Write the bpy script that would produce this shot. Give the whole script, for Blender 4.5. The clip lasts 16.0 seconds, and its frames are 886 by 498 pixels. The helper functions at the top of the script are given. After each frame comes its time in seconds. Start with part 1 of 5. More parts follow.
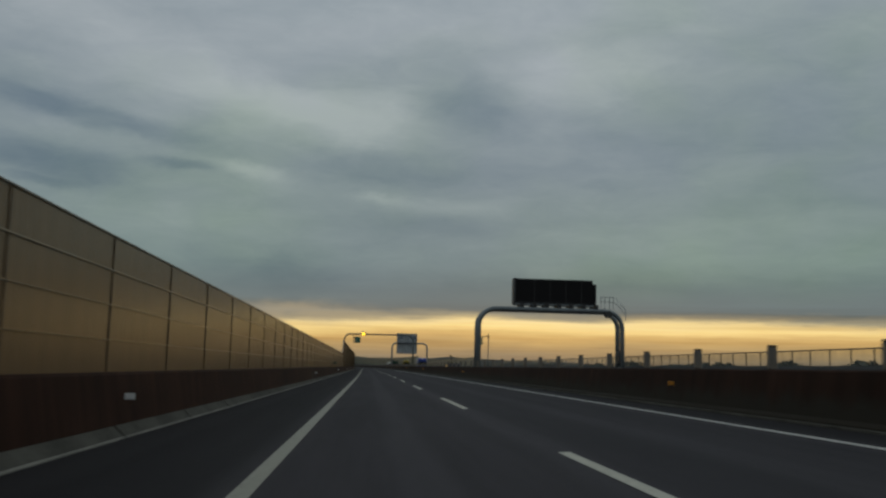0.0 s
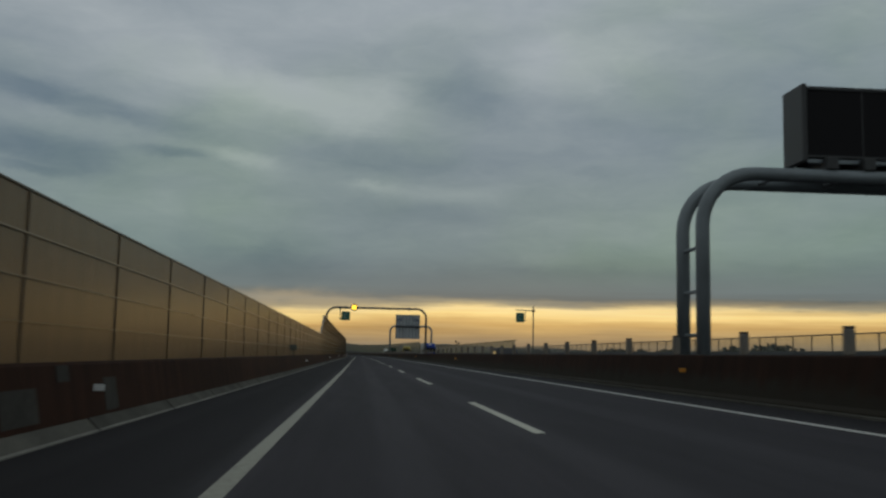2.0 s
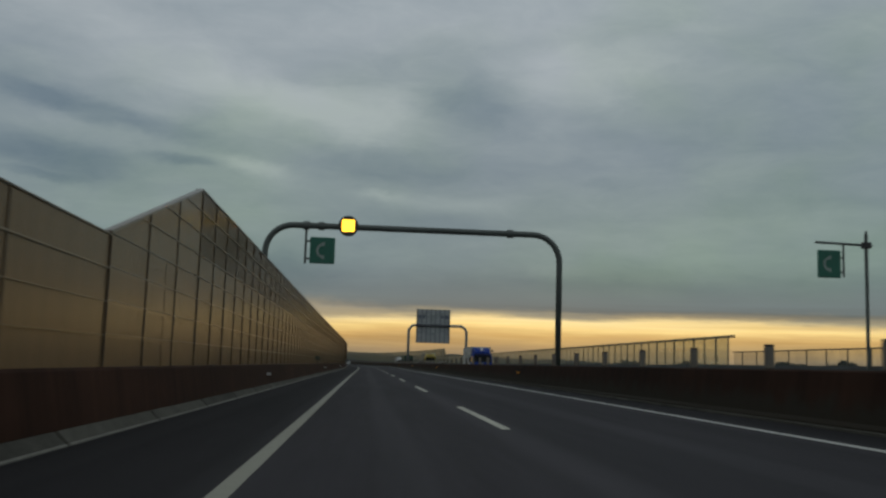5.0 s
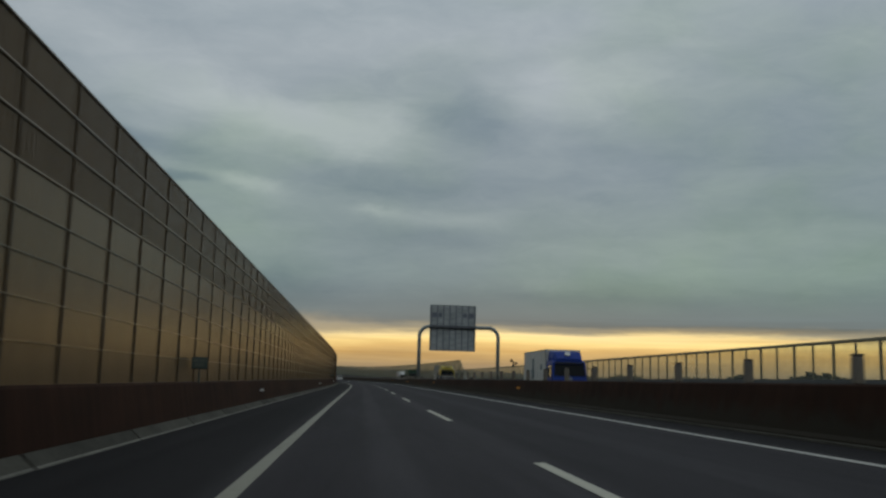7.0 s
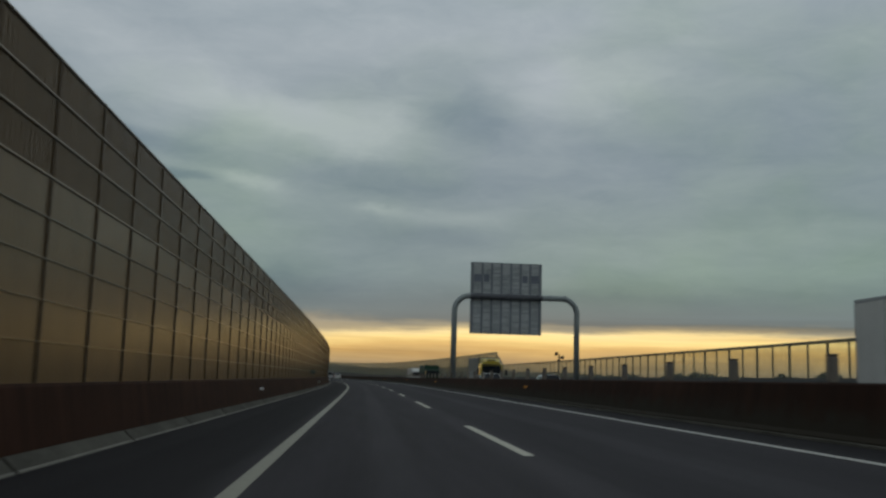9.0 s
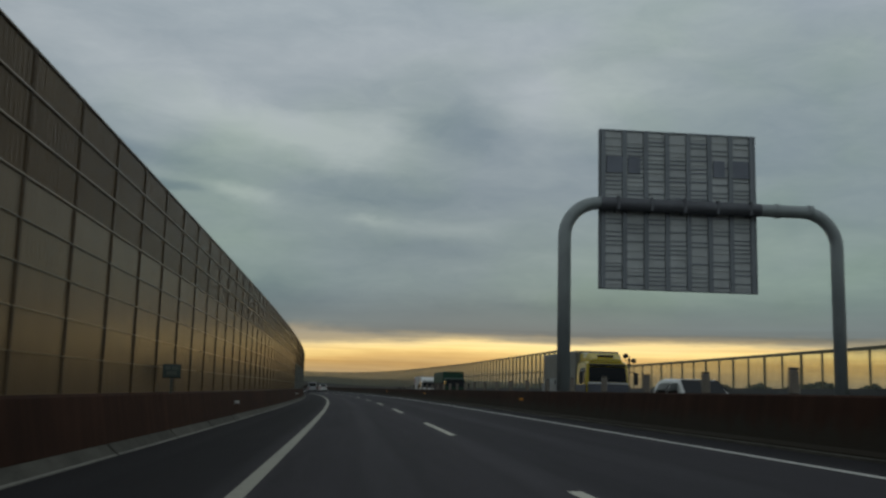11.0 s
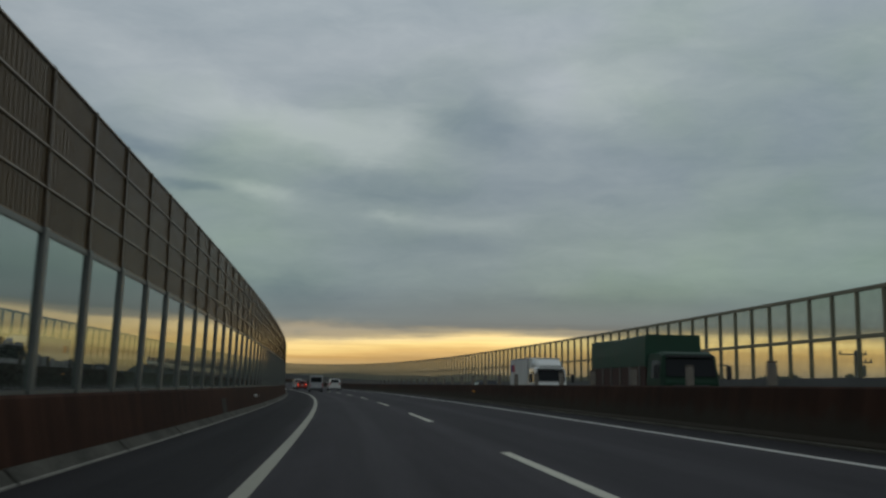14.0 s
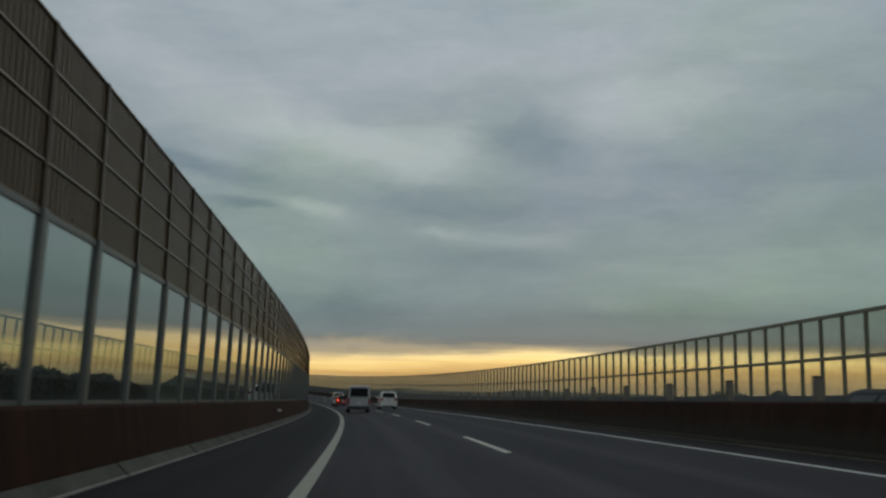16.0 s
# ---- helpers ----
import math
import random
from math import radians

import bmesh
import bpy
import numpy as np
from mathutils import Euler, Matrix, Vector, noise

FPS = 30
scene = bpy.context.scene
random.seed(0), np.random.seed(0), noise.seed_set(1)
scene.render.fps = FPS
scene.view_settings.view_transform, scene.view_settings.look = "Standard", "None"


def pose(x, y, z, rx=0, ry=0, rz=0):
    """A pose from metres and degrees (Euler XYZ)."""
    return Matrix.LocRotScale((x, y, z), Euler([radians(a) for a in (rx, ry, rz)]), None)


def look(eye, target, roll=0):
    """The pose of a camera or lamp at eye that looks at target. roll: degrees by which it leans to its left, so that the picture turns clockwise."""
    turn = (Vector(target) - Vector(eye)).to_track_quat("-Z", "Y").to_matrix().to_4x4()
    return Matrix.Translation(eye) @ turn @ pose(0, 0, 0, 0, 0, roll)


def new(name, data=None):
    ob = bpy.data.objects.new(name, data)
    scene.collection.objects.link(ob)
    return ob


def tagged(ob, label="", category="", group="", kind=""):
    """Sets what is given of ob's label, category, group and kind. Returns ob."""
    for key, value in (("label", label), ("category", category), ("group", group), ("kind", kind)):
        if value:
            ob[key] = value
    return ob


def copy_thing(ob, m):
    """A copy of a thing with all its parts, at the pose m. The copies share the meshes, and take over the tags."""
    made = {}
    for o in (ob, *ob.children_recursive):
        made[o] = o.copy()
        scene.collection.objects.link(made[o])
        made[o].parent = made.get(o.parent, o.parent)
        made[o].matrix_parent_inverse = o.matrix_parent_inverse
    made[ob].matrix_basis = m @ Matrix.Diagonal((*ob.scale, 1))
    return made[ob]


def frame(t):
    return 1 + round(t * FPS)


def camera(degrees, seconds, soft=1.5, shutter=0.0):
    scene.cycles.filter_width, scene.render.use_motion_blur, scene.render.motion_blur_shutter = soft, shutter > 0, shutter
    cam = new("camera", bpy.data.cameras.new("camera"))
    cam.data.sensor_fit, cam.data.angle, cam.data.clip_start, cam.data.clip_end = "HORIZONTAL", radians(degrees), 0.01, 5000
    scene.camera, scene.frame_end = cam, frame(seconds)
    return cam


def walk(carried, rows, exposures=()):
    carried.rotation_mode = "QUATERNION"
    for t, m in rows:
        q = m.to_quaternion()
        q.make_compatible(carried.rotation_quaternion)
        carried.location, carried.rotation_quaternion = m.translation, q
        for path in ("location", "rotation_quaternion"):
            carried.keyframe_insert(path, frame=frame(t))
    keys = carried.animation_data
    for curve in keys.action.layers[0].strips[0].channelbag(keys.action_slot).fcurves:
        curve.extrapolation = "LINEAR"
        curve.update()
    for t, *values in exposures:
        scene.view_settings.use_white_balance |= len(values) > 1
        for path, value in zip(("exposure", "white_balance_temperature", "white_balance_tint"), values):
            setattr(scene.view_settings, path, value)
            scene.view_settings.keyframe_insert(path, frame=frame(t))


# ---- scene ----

# The road runs along a line that starts at the origin; s is metres along it, u metres to the right of the left edge line.
ROWS = [
    (0, 1.11, 11.46, 1.179, -4.20, 7.04, 1.42),
    (0.5, 1.14, 24.30, 1.181, -3.75, 7.37, 1.35),
    (1, 1.15, 37.16, 1.182, -4.06, 7.13, 1.41),
    (1.5, 1.16, 49.94, 1.182, -4.59, 6.65, 1.26),
    (2, 1.17, 62.70, 1.182, -4.61, 6.29, 1.14),
    (2.5, 1.18, 75.38, 1.183, -3.95, 6.63, 1.23),
    (3, 1.15, 88.32, 1.183, -4.81, 6.40, 1.63),
    (3.5, 1.15, 101.24, 1.183, -4.67, 6.40, 1.75),
    (4, 1.13, 114.01, 1.184, -4.34, 6.63, 1.81),
    (4.6, 1.09, 129.46, 1.184, -4.24, 6.74, 1.81),
    (5.2, 1.04, 144.90, 1.184, -4.05, 6.98, 1.80),
    (5.8, 0.98, 160.34, 1.185, -3.87, 7.23, 1.79),
    (6.5, 0.90, 178.35, 1.185, -3.77, 7.38, 1.78),
    (7, 0.85, 191.10, 1.185, -4.40, 7.78, 1.59),
    (7.5, 0.78, 203.81, 1.185, -4.67, 7.84, 1.58),
    (8, 0.77, 216.63, 1.187, -3.95, 7.59, 1.57),
    (8.6, 0.71, 232.00, 1.187, -4.09, 7.63, 1.59),
    (9.2, 0.64, 247.36, 1.186, -4.39, 7.71, 1.62),
    (9.8, 0.59, 262.72, 1.184, -4.69, 7.78, 1.65),
    (10.5, 0.53, 280.65, 1.182, -4.80, 7.83, 1.67),
    (11, 0.44, 293.23, 1.179, -4.79, 8.37, 1.51),
    (11.5, 0.35, 305.80, 1.177, -4.53, 8.38, 1.51),
    (12, 0.22, 318.40, 1.162, -3.38, 8.65, 1.95),
    (12.5, 0.13, 331.14, 1.176, -2.56, 8.30, 1.63),
    (13, -0.06, 343.87, 1.175, -3.45, 8.08, 1.07),
    (13.5, -0.35, 356.29, 1.172, -4.15, 8.03, 0.91),
    (14, -0.72, 368.45, 1.168, -3.63, 8.07, 0.75),
    (14.5, -1.18, 380.50, 1.152, -2.67, 8.41, 0.77),
    (15, -1.70, 392.41, 1.136, -1.50, 8.78, 0.90),
    (15.5, -2.32, 404.43, 1.130, -0.83, 8.92, 1.10),
    (16, -3.05, 416.56, 1.122, -0.47, 8.98, 1.08),
]

cam = camera(49.5, 16.0, soft=2.5, shutter=0.16)


def aim(x, y, z, yaw, pitch, roll):
    a, p = radians(yaw), radians(pitch)
    way = Vector((-math.sin(a) * math.cos(p), math.cos(a) * math.cos(p), math.sin(p)))
    return look((x, y, z), Vector((x, y, z)) + way, roll)


walk(cam, [(r[0], aim(*r[1:])) for r in ROWS], exposures=[(0.0, -0.13), (4.2, -0.10), (7.0, 0.04), (16.0, 0.05)])

# ---- light: dusk under a broken cloud sheet, the last glow ahead along the horizon ----
scene.view_settings.exposure = 0.0
SUN_YAW = -8.0          # the glow's middle lies 8 degrees right of the first road direction
SUN_HEIGHT = 2.5


class Nodes:
    """A short way to write a node tree."""

    def __init__(self, tree):
        self.tree = tree
        tree.nodes.clear()

    def node(self, kind, ins=None, **props):
        n = self.tree.nodes.new(kind)
        for key, value in props.items():
            setattr(n, key, value)
        for key, value in (ins or {}).items():
            if isinstance(value, bpy.types.NodeSocket):
                self.tree.links.new(value, n.inputs[key])
            else:
                n.inputs[key].default_value = value
        return n

    def math(self, op, a, b=0.0, c=0.0, clamp=False):
        return self.node("ShaderNodeMath", {0: a, 1: b, 2: c}, operation=op, use_clamp=clamp).outputs[0]

    def ramp(self, fac, stops, mode="LINEAR"):
        n = self.node("ShaderNodeValToRGB", {0: fac})
        n.color_ramp.interpolation = mode
        while len(n.color_ramp.elements) < len(stops):
            n.color_ramp.elements.new(1.0)
        for e, (at, col) in zip(n.color_ramp.elements, stops):
            e.position, e.color = at, (*col, 1) if len(col) == 3 else col
        return n.outputs[0]

    def mix(self, fac, a, b, blend="MIX"):
        n = self.node("ShaderNodeMix", data_type="RGBA", blend_type=blend)
        for i, v in ((0, fac), (6, a), (7, b)):
            if isinstance(v, bpy.types.NodeSocket):
                self.tree.links.new(v, n.inputs[i])
            else:
                n.inputs[i].default_value = v if i == 0 else ((*v, 1) if len(v) == 3 else v)
        return n.outputs[2]

    def noise(self, vec, scale, detail=4.0, rough=0.55, distort=0.0):
        return self.node("ShaderNodeTexNoise", {"Vector": vec, "Scale": scale, "Detail": detail, "Roughness": rough,
                                                "Distortion": distort}).outputs["Fac"]


world = bpy.data.worlds.new("dusk")
scene.world = world
world.use_nodes = True
W = Nodes(world.node_tree)
way = W.node("ShaderNodeTexCoord").outputs["Generated"]
sep = W.node("ShaderNodeSeparateXYZ", {0: way})
dx, dy, dz = sep.outputs
# height above the horizon, wavered along the cloud's lower rim
high = W.math("MAXIMUM", dz, 0.0)
low_wave = W.noise(W.node("ShaderNodeMapping", {"Vector": way, "Scale": (5.0, 5.0, 40.0)}).outputs[0], 1.4, 5.0, 0.6)
# the cloud's rim sags a little left of the road's first direction
sag = W.math("DIVIDE", W.math("ADD", W.math("MULTIPLY", W.math("ARCTAN2", dx, dy), 180 / math.pi), 10.0), 9.0)
sag = W.math("MULTIPLY", W.math("EXPONENT", W.math("MULTIPLY", W.math("MULTIPLY", sag, sag), -1.0)), 0.0075)
rim = W.math("ADD", W.math("ADD", high, sag), W.math("MULTIPLY", W.math("SUBTRACT", low_wave, 0.5), 0.022))
sheet = W.ramp(W.math("MULTIPLY", rim, 2.5), [
    (0.000, (0.17, 0.150, 0.125)), (0.030, (0.30, 0.240, 0.155)), (0.060, (0.52, 0.362, 0.17)), (0.088, (0.78, 0.52, 0.20)), (0.104, (0.97, 0.71, 0.28)), (0.121, (0.95, 0.73, 0.34)),
    (0.135, (0.38, 0.335, 0.225)), (0.153, (0.161, 0.195, 0.200)), (0.28, (0.218, 0.273, 0.265)),
    (0.50, (0.270, 0.316, 0.322)), (0.85, (0.319, 0.360, 0.371)), (1.0, (0.336, 0.382, 0.392))])
streak = W.noise(W.node("ShaderNodeMapping", {"Vector": way, "Location": (0.3, 0.1, 5.0), "Scale": (2.2, 2.2, 95.0)}).outputs[0], 1.0, 4.0, 0.6)
in_band = W.node("ShaderNodeMapRange", {0: high, 1: 0.075, 2: 0.050}, interpolation_type="SMOOTHSTEP").outputs[0]
sheet = W.mix(in_band, sheet, W.mix(1.0, sheet, W.ramp(streak, [(0.30, (0.72, 0.65, 0.56)), (0.70, (1.19, 1.22, 1.24))]), "MULTIPLY"))
# the same sheet far from the glow
dull = W.ramp(W.math("MULTIPLY", rim, 2.5), [
    (0.0, (0.22, 0.23, 0.235)), (0.12, (0.25, 0.265, 0.27)), (0.5, (0.24, 0.275, 0.285)), (1.0, (0.34, 0.37, 0.375))])
g = radians(SUN_YAW)
toward = W.math("ADD", W.math("MULTIPLY", dx, -math.sin(g)), W.math("MULTIPLY", dy, math.cos(g)))
glow = W.node("ShaderNodeMapRange", {0: toward, 1: 0.60, 2: 0.92}, interpolation_type="SMOOTHSTEP").outputs[0]
base = W.mix(glow, dull, sheet)
# thin cloud texture on a flat sheet overhead, drawn out towards the horizon
deep = W.math("ADD", high, 0.10)
flat = W.node("ShaderNodeCombineXYZ", {0: W.math("DIVIDE", dx, deep), 1: W.math("DIVIDE", dy, deep), 2: 0.0}).outputs[0]
big = W.noise(W.node("ShaderNodeMapping", {"Vector": flat, "Location": (3.1, 1.7, 0.0), "Rotation": (0, 0, 0.35), "Scale": (0.55, 1.0, 1.0)}).outputs[0], 0.62, 3.0, 0.5, 0.4)
fine = W.noise(W.node("ShaderNodeMapping", {"Vector": flat, "Location": (9.0, 4.0, 0.0), "Rotation": (0, 0, 0.2), "Scale": (0.6, 1.0, 1.0)}).outputs[0], 2.1, 6.0, 0.58, 0.6)
soft = W.noise(W.node("ShaderNodeMapping", {"Vector": way, "Location": (1.3, 0.4, 2.0), "Scale": (1.0, 1.0, 2.0)}).outputs[0], 7.0, 4.5, 0.5, 0.3)
# the larger cloud banks ahead: degrees to the right, degrees up, half width, half height, lean, weight, how crisp the edge is
puff = W.node("ShaderNodeTexNoise", {"Vector": W.node("ShaderNodeMapping", {"Vector": way, "Scale": (1.0, 1.0, 2.2)}).outputs[0], "Scale": 7.0, "Detail": 5.0, "Roughness": 0.6}).outputs["Color"]
puffs = W.node("ShaderNodeSeparateColor", {0: puff}).outputs
DEG = 180 / math.pi
az = W.math("ADD", W.math("MULTIPLY", W.math("ARCTAN2", dx, dy), DEG), W.math("MULTIPLY", W.math("SUBTRACT", puffs[0], 0.5), 5.0))
el = W.math("ADD", W.math("MULTIPLY", W.math("ARCSINE", dz), DEG), W.math("MULTIPLY", W.math("SUBTRACT", puffs[1], 0.5), 2.4))
BANKS = [(-8.3, 15.7, 11.1, 1.85, -0.28, 0.22, 1), (-1.2, 14.9, 4.4, 1.75, -0.03, 0.16, 2), (-1.3, 19.4, 10.1, 2.0, 0.02, 0.06, 1),
         (12.5, 17.2, 5.1, 1.7, 0.02, 0.16, 1.6), (10.5, 20.2, 10.1, 1.7, 0.02, 0.05, 1), (-7.8, 11.0, 2.5, 0.5, -0.10, 0.22, 1.5),
         (0.3, 9.8, 1.3, 0.27, 0.02, 0.14, 1), (4.4, 9.5, 4.0, 0.54, -0.01, 0.09, 1), (-11.2, 7.9, 5.7, 1.0, -0.03, 0.08, 1),
         (20.3, 7.1, 11.1, 2.0, 0.02, 0.11, 1), (-16.2, 13.4, 5.7, 0.67, -0.20, -0.24, 1.3), (-18.7, 10.9, 4.4, 1.0, -0.10, -0.26, 1.3),
         (-11.7, 11.1, 2.3, 0.34, -0.01, -0.20, 1.5), (-19.2, 9.9, 2.4, 0.27, 0.02, -0.14, 1.5), (-19.9, 15.1, 2.0, 2.0, -0.28, -0.08, 1),
         (6.0, 15.2, 2.9, 1.5, 0.02, -0.17, 1.3), (1.6, 11.7, 7.8, 1.2, 0.02, -0.16, 1.6), (15.2, 13.5, 8.4, 2.0, 0.12, -0.07, 1),
         (14.2, 11.2, 1.2, 0.25, 0.02, -0.08, 1.2), (3.1, 8.2, 5.7, 0.74, 0.02, -0.09, 1), (-5.5, 5.0, 3.7, 1.2, 0.02, -0.18, 1.3),
         (7.9, 4.5, 23.6, 0.67, 0.02, -0.12, 1), (25.7, 14.1, 5.4, 7.4, 0.02, -0.08, 1)]
total = 0.0
for a0, e0, wa, we, lean, weight, edge in BANKS:
    da = W.math("SUBTRACT", az, a0)
    de = W.math("SUBTRACT", W.math("SUBTRACT", el, e0), W.math("MULTIPLY", da, lean))
    q = W.math("ADD", W.math("POWER", W.math("ABSOLUTE", W.math("DIVIDE", da, wa)), 2.0), W.math("POWER", W.math("ABSOLUTE", W.math("DIVIDE", de, we)), 2.0))
    q = W.math("POWER", q, edge) if edge != 1 else q
    total = W.math("ADD", total, W.math("MULTIPLY", W.math("EXPONENT", W.math("MULTIPLY", q, -1.0)), weight))
wisp = W.noise(W.node("ShaderNodeMapping", {"Vector": way, "Location": (4.2, 0.9, 3.0), "Rotation": (0, 0.25, 0), "Scale": (1.0, 1.0, 3.2)}).outputs[0], 13.0, 7.0, 0.64, 0.5)
shade = W.math("ADD", W.math("ADD", W.math("MULTIPLY", big, 0.07), W.math("MULTIPLY", fine, 0.11)), W.math("ADD", W.math("MULTIPLY", soft, 0.16), W.math("ADD", W.math("MULTIPLY", wisp, 0.27), 0.195)))
shade = W.math("ADD", shade, W.math("MULTIPLY", total, 1.04))
cover = W.node("ShaderNodeMapRange", {0: high, 1: 0.055, 2: 0.10}, interpolation_type="SMOOTHSTEP").outputs[0]
light_dark = W.ramp(shade, [(0.22, (0.55, 0.64, 0.74)), (0.50, (0.94, 0.975, 1.0)), (0.76, (1.36, 1.33, 1.305))])
hue = W.noise(W.node("ShaderNodeMapping", {"Vector": way, "Location": (7.0, 2.0, 1.0), "Scale": (1.0, 1.0, 1.6)}).outputs[0], 4.0, 3.0, 0.5)
low_sky = W.node("ShaderNodeMapRange", {0: high, 1: 0.27, 2: 0.09}, interpolation_type="SMOOTHSTEP").outputs[0]
green = W.math("MULTIPLY", W.math("MULTIPLY", W.math("MAXIMUM", dx, 0.0), low_sky), 0.55)
tint = W.ramp(W.math("SUBTRACT", hue, green), [(0.26, (0.935, 1.005, 0.89)), (0.42, (0.975, 1.0, 0.985)), (0.58, (1.0, 1.0, 1.045))])
shred = W.math("ADD", W.math("POWER", W.math("DIVIDE", W.math("ADD", az, 5.0), 6.0), 2.0), W.math("POWER", W.math("DIVIDE", W.math("SUBTRACT", el, 3.15), 0.45), 2.0))
base = W.mix(W.math("MULTIPLY", W.math("EXPONENT", W.math("MULTIPLY", shred, -1.0)), 0.72), base, (0.42, 0.35, 0.235))
clouds = W.mix(cover, base, W.mix(1.0, W.mix(1.0, base, tint, "MULTIPLY"), light_dark, "MULTIPLY"))
air = W.node("ShaderNodeTexSky", sky_type="NISHITA", sun_disc=False, sun_elevation=radians(SUN_HEIGHT), sun_rotation=radians(-SUN_YAW))
both = W.mix(1.0, clouds, W.mix(1.0, air.outputs[0], (0.001, 0.001, 0.001), "MULTIPLY"), "ADD")
W.node("ShaderNodeOutputWorld", {0: W.node("ShaderNodeBackground", {0: both, 1: 1.0}).outputs[0]})


# ---- materials ----
def material(name, colour, rough=0.6, metal=0.0, vary=0.25, grain=60.0, patch=0.6, bump=0.15, coord="Object", **extra):
    """Paint, stone or metal with grain and patches at two scales; colour is the mean."""
    m = bpy.data.materials.new(name)
    m.use_nodes = True
    N = Nodes(m.node_tree)
    vec = N.node("ShaderNodeTexCoord").outputs[coord]
    a, b = N.noise(vec, patch, 4.0, 0.6), N.noise(vec, grain, 3.0, 0.6)
    rnd = N.node("ShaderNodeObjectInfo").outputs["Random"]
    f = N.math("ADD", N.math("MULTIPLY", a, 0.6), N.math("ADD", N.math("MULTIPLY", b, 0.28), N.math("MULTIPLY", rnd, 0.12)))
    dark, pale = [c * (1 - vary) for c in colour], [min(1, c * (1 + vary)) for c in colour]
    col = N.ramp(f, [(0.28, dark), (0.72, pale)])
    r = N.node("ShaderNodeMapRange", {0: a, 3: max(0.02, rough - 0.08), 4: min(1, rough + 0.08)}).outputs[0]
    bmp = N.node("ShaderNodeBump", {"Height": b, "Strength": bump, "Distance": 0.01}).outputs[0]
    p = N.node("ShaderNodeBsdfPrincipled", {"Base Color": col, "Roughness": r, "Metallic": metal, "Normal": bmp, **extra})
    N.node("ShaderNodeOutputMaterial", {0: p.outputs[0]})
    return m


def asphalt_material():
    m = bpy.data.materials.new("asphalt")
    m.use_nodes = True
    N = Nodes(m.node_tree)
    uv = N.node("ShaderNodeTexCoord").outputs["UV"]
    us = N.node("ShaderNodeSeparateXYZ", {0: uv})
    patch = N.noise(N.node("ShaderNodeMapping", {"Vector": uv, "Scale": (0.07, 1.1, 1)}).outputs[0], 1.0, 7.0, 0.72)
    stone = N.noise(uv, 45.0, 3.0, 0.7)
    # wheel tracks, smoother and a little paler
    lane = N.math("SINE", N.math("MULTIPLY", us.outputs[1], 2 * math.pi / 1.77))
    track = N.node("ShaderNodeMapRange", {0: lane, 1: 0.2, 2: 1.0}, interpolation_type="SMOOTHSTEP").outputs[0]
    f = N.math("ADD", N.math("MULTIPLY", patch, 0.5), N.math("ADD", N.math("MULTIPLY", stone, 0.44), N.math("MULTIPLY", track, 0.05)))
    # the driven lanes are worn pale, the shoulders keep their fresh black
    wob = N.math("MULTIPLY", N.math("SUBTRACT", patch, 0.5), 0.8)
    mid = N.math("ABSOLUTE", N.math("SUBTRACT", N.math("ADD", us.outputs[1], wob), 3.5 + 2.3))
    driven = N.node("ShaderNodeMapRange", {0: mid, 1: 4.0, 2: 3.2}, interpolation_type="SMOOTHSTEP").outputs[0]
    grit = N.node("ShaderNodeTexVoronoi", {"Vector": uv, "Scale": 9.0}).outputs["Distance"]
    pebble = N.node("ShaderNodeMapRange", {0: grit, 1: 0.10, 2: 0.03}).outputs[0]
    fresh = N.ramp(f, [(0.28, (0.0098, 0.0086, 0.0098)), (0.72, (0.031, 0.027, 0.030))])
    worn = N.ramp(f, [(0.28, (0.0215, 0.019, 0.022)), (0.72, (0.070, 0.062, 0.0705))])
    # the overtaking lane is coloured darker than the first lane
    lane_two = N.node("ShaderNodeMapRange", {0: N.math("ADD", us.outputs[1], wob), 1: 2.3 + 3.3, 2: 2.3 + 4.1}, interpolation_type="SMOOTHSTEP").outputs[0]
    worn = N.mix(lane_two, worn, N.ramp(f, [(0.28, (0.0165, 0.0147, 0.0175)), (0.72, (0.054, 0.048, 0.0555))]))
    col = N.mix(driven, fresh, worn)
    col = N.mix(N.math("MULTIPLY", pebble, 0.5), col, (0.13, 0.125, 0.12))
    rough = N.math("SUBTRACT", N.math("ADD", 0.78, N.math("MULTIPLY", stone, 0.2)), N.math("MULTIPLY", track, 0.06))
    bmp = N.node("ShaderNodeBump", {"Height": stone, "Strength": 0.5, "Distance": 0.008}).outputs[0]
    p = N.node("ShaderNodeBsdfPrincipled", {"Base Color": col, "Roughness": rough, "Normal": bmp, "Specular IOR Level": 0.20})
    N.node("ShaderNodeOutputMaterial", {0: p.outputs[0]})
    return m


def paint_line_material(name, colour):
    m = bpy.data.materials.new(name)
    m.use_nodes = True
    N = Nodes(m.node_tree)
    uv = N.node("ShaderNodeTexCoord").outputs["UV"]
    worn = N.noise(uv, 7.0, 6.0, 0.7)
    lng = N.noise(N.node("ShaderNodeMapping", {"Vector": uv, "Scale": (0.15, 1.0, 1)}).outputs[0], 1.0, 3.0)
    f = N.math("ADD", N.math("MULTIPLY", worn, 0.7), N.math("MULTIPLY", lng, 0.3))
    col = N.ramp(f, [(0.30, [c * 0.45 for c in colour]), (0.48, [c * 0.9 for c in colour]), (0.7, colour)])
    p = N.node("ShaderNodeBsdfPrincipled", {"Base Color": col, "Roughness": 0.6})
    N.node("ShaderNodeOutputMaterial", {0: p.outputs[0]})
    return m


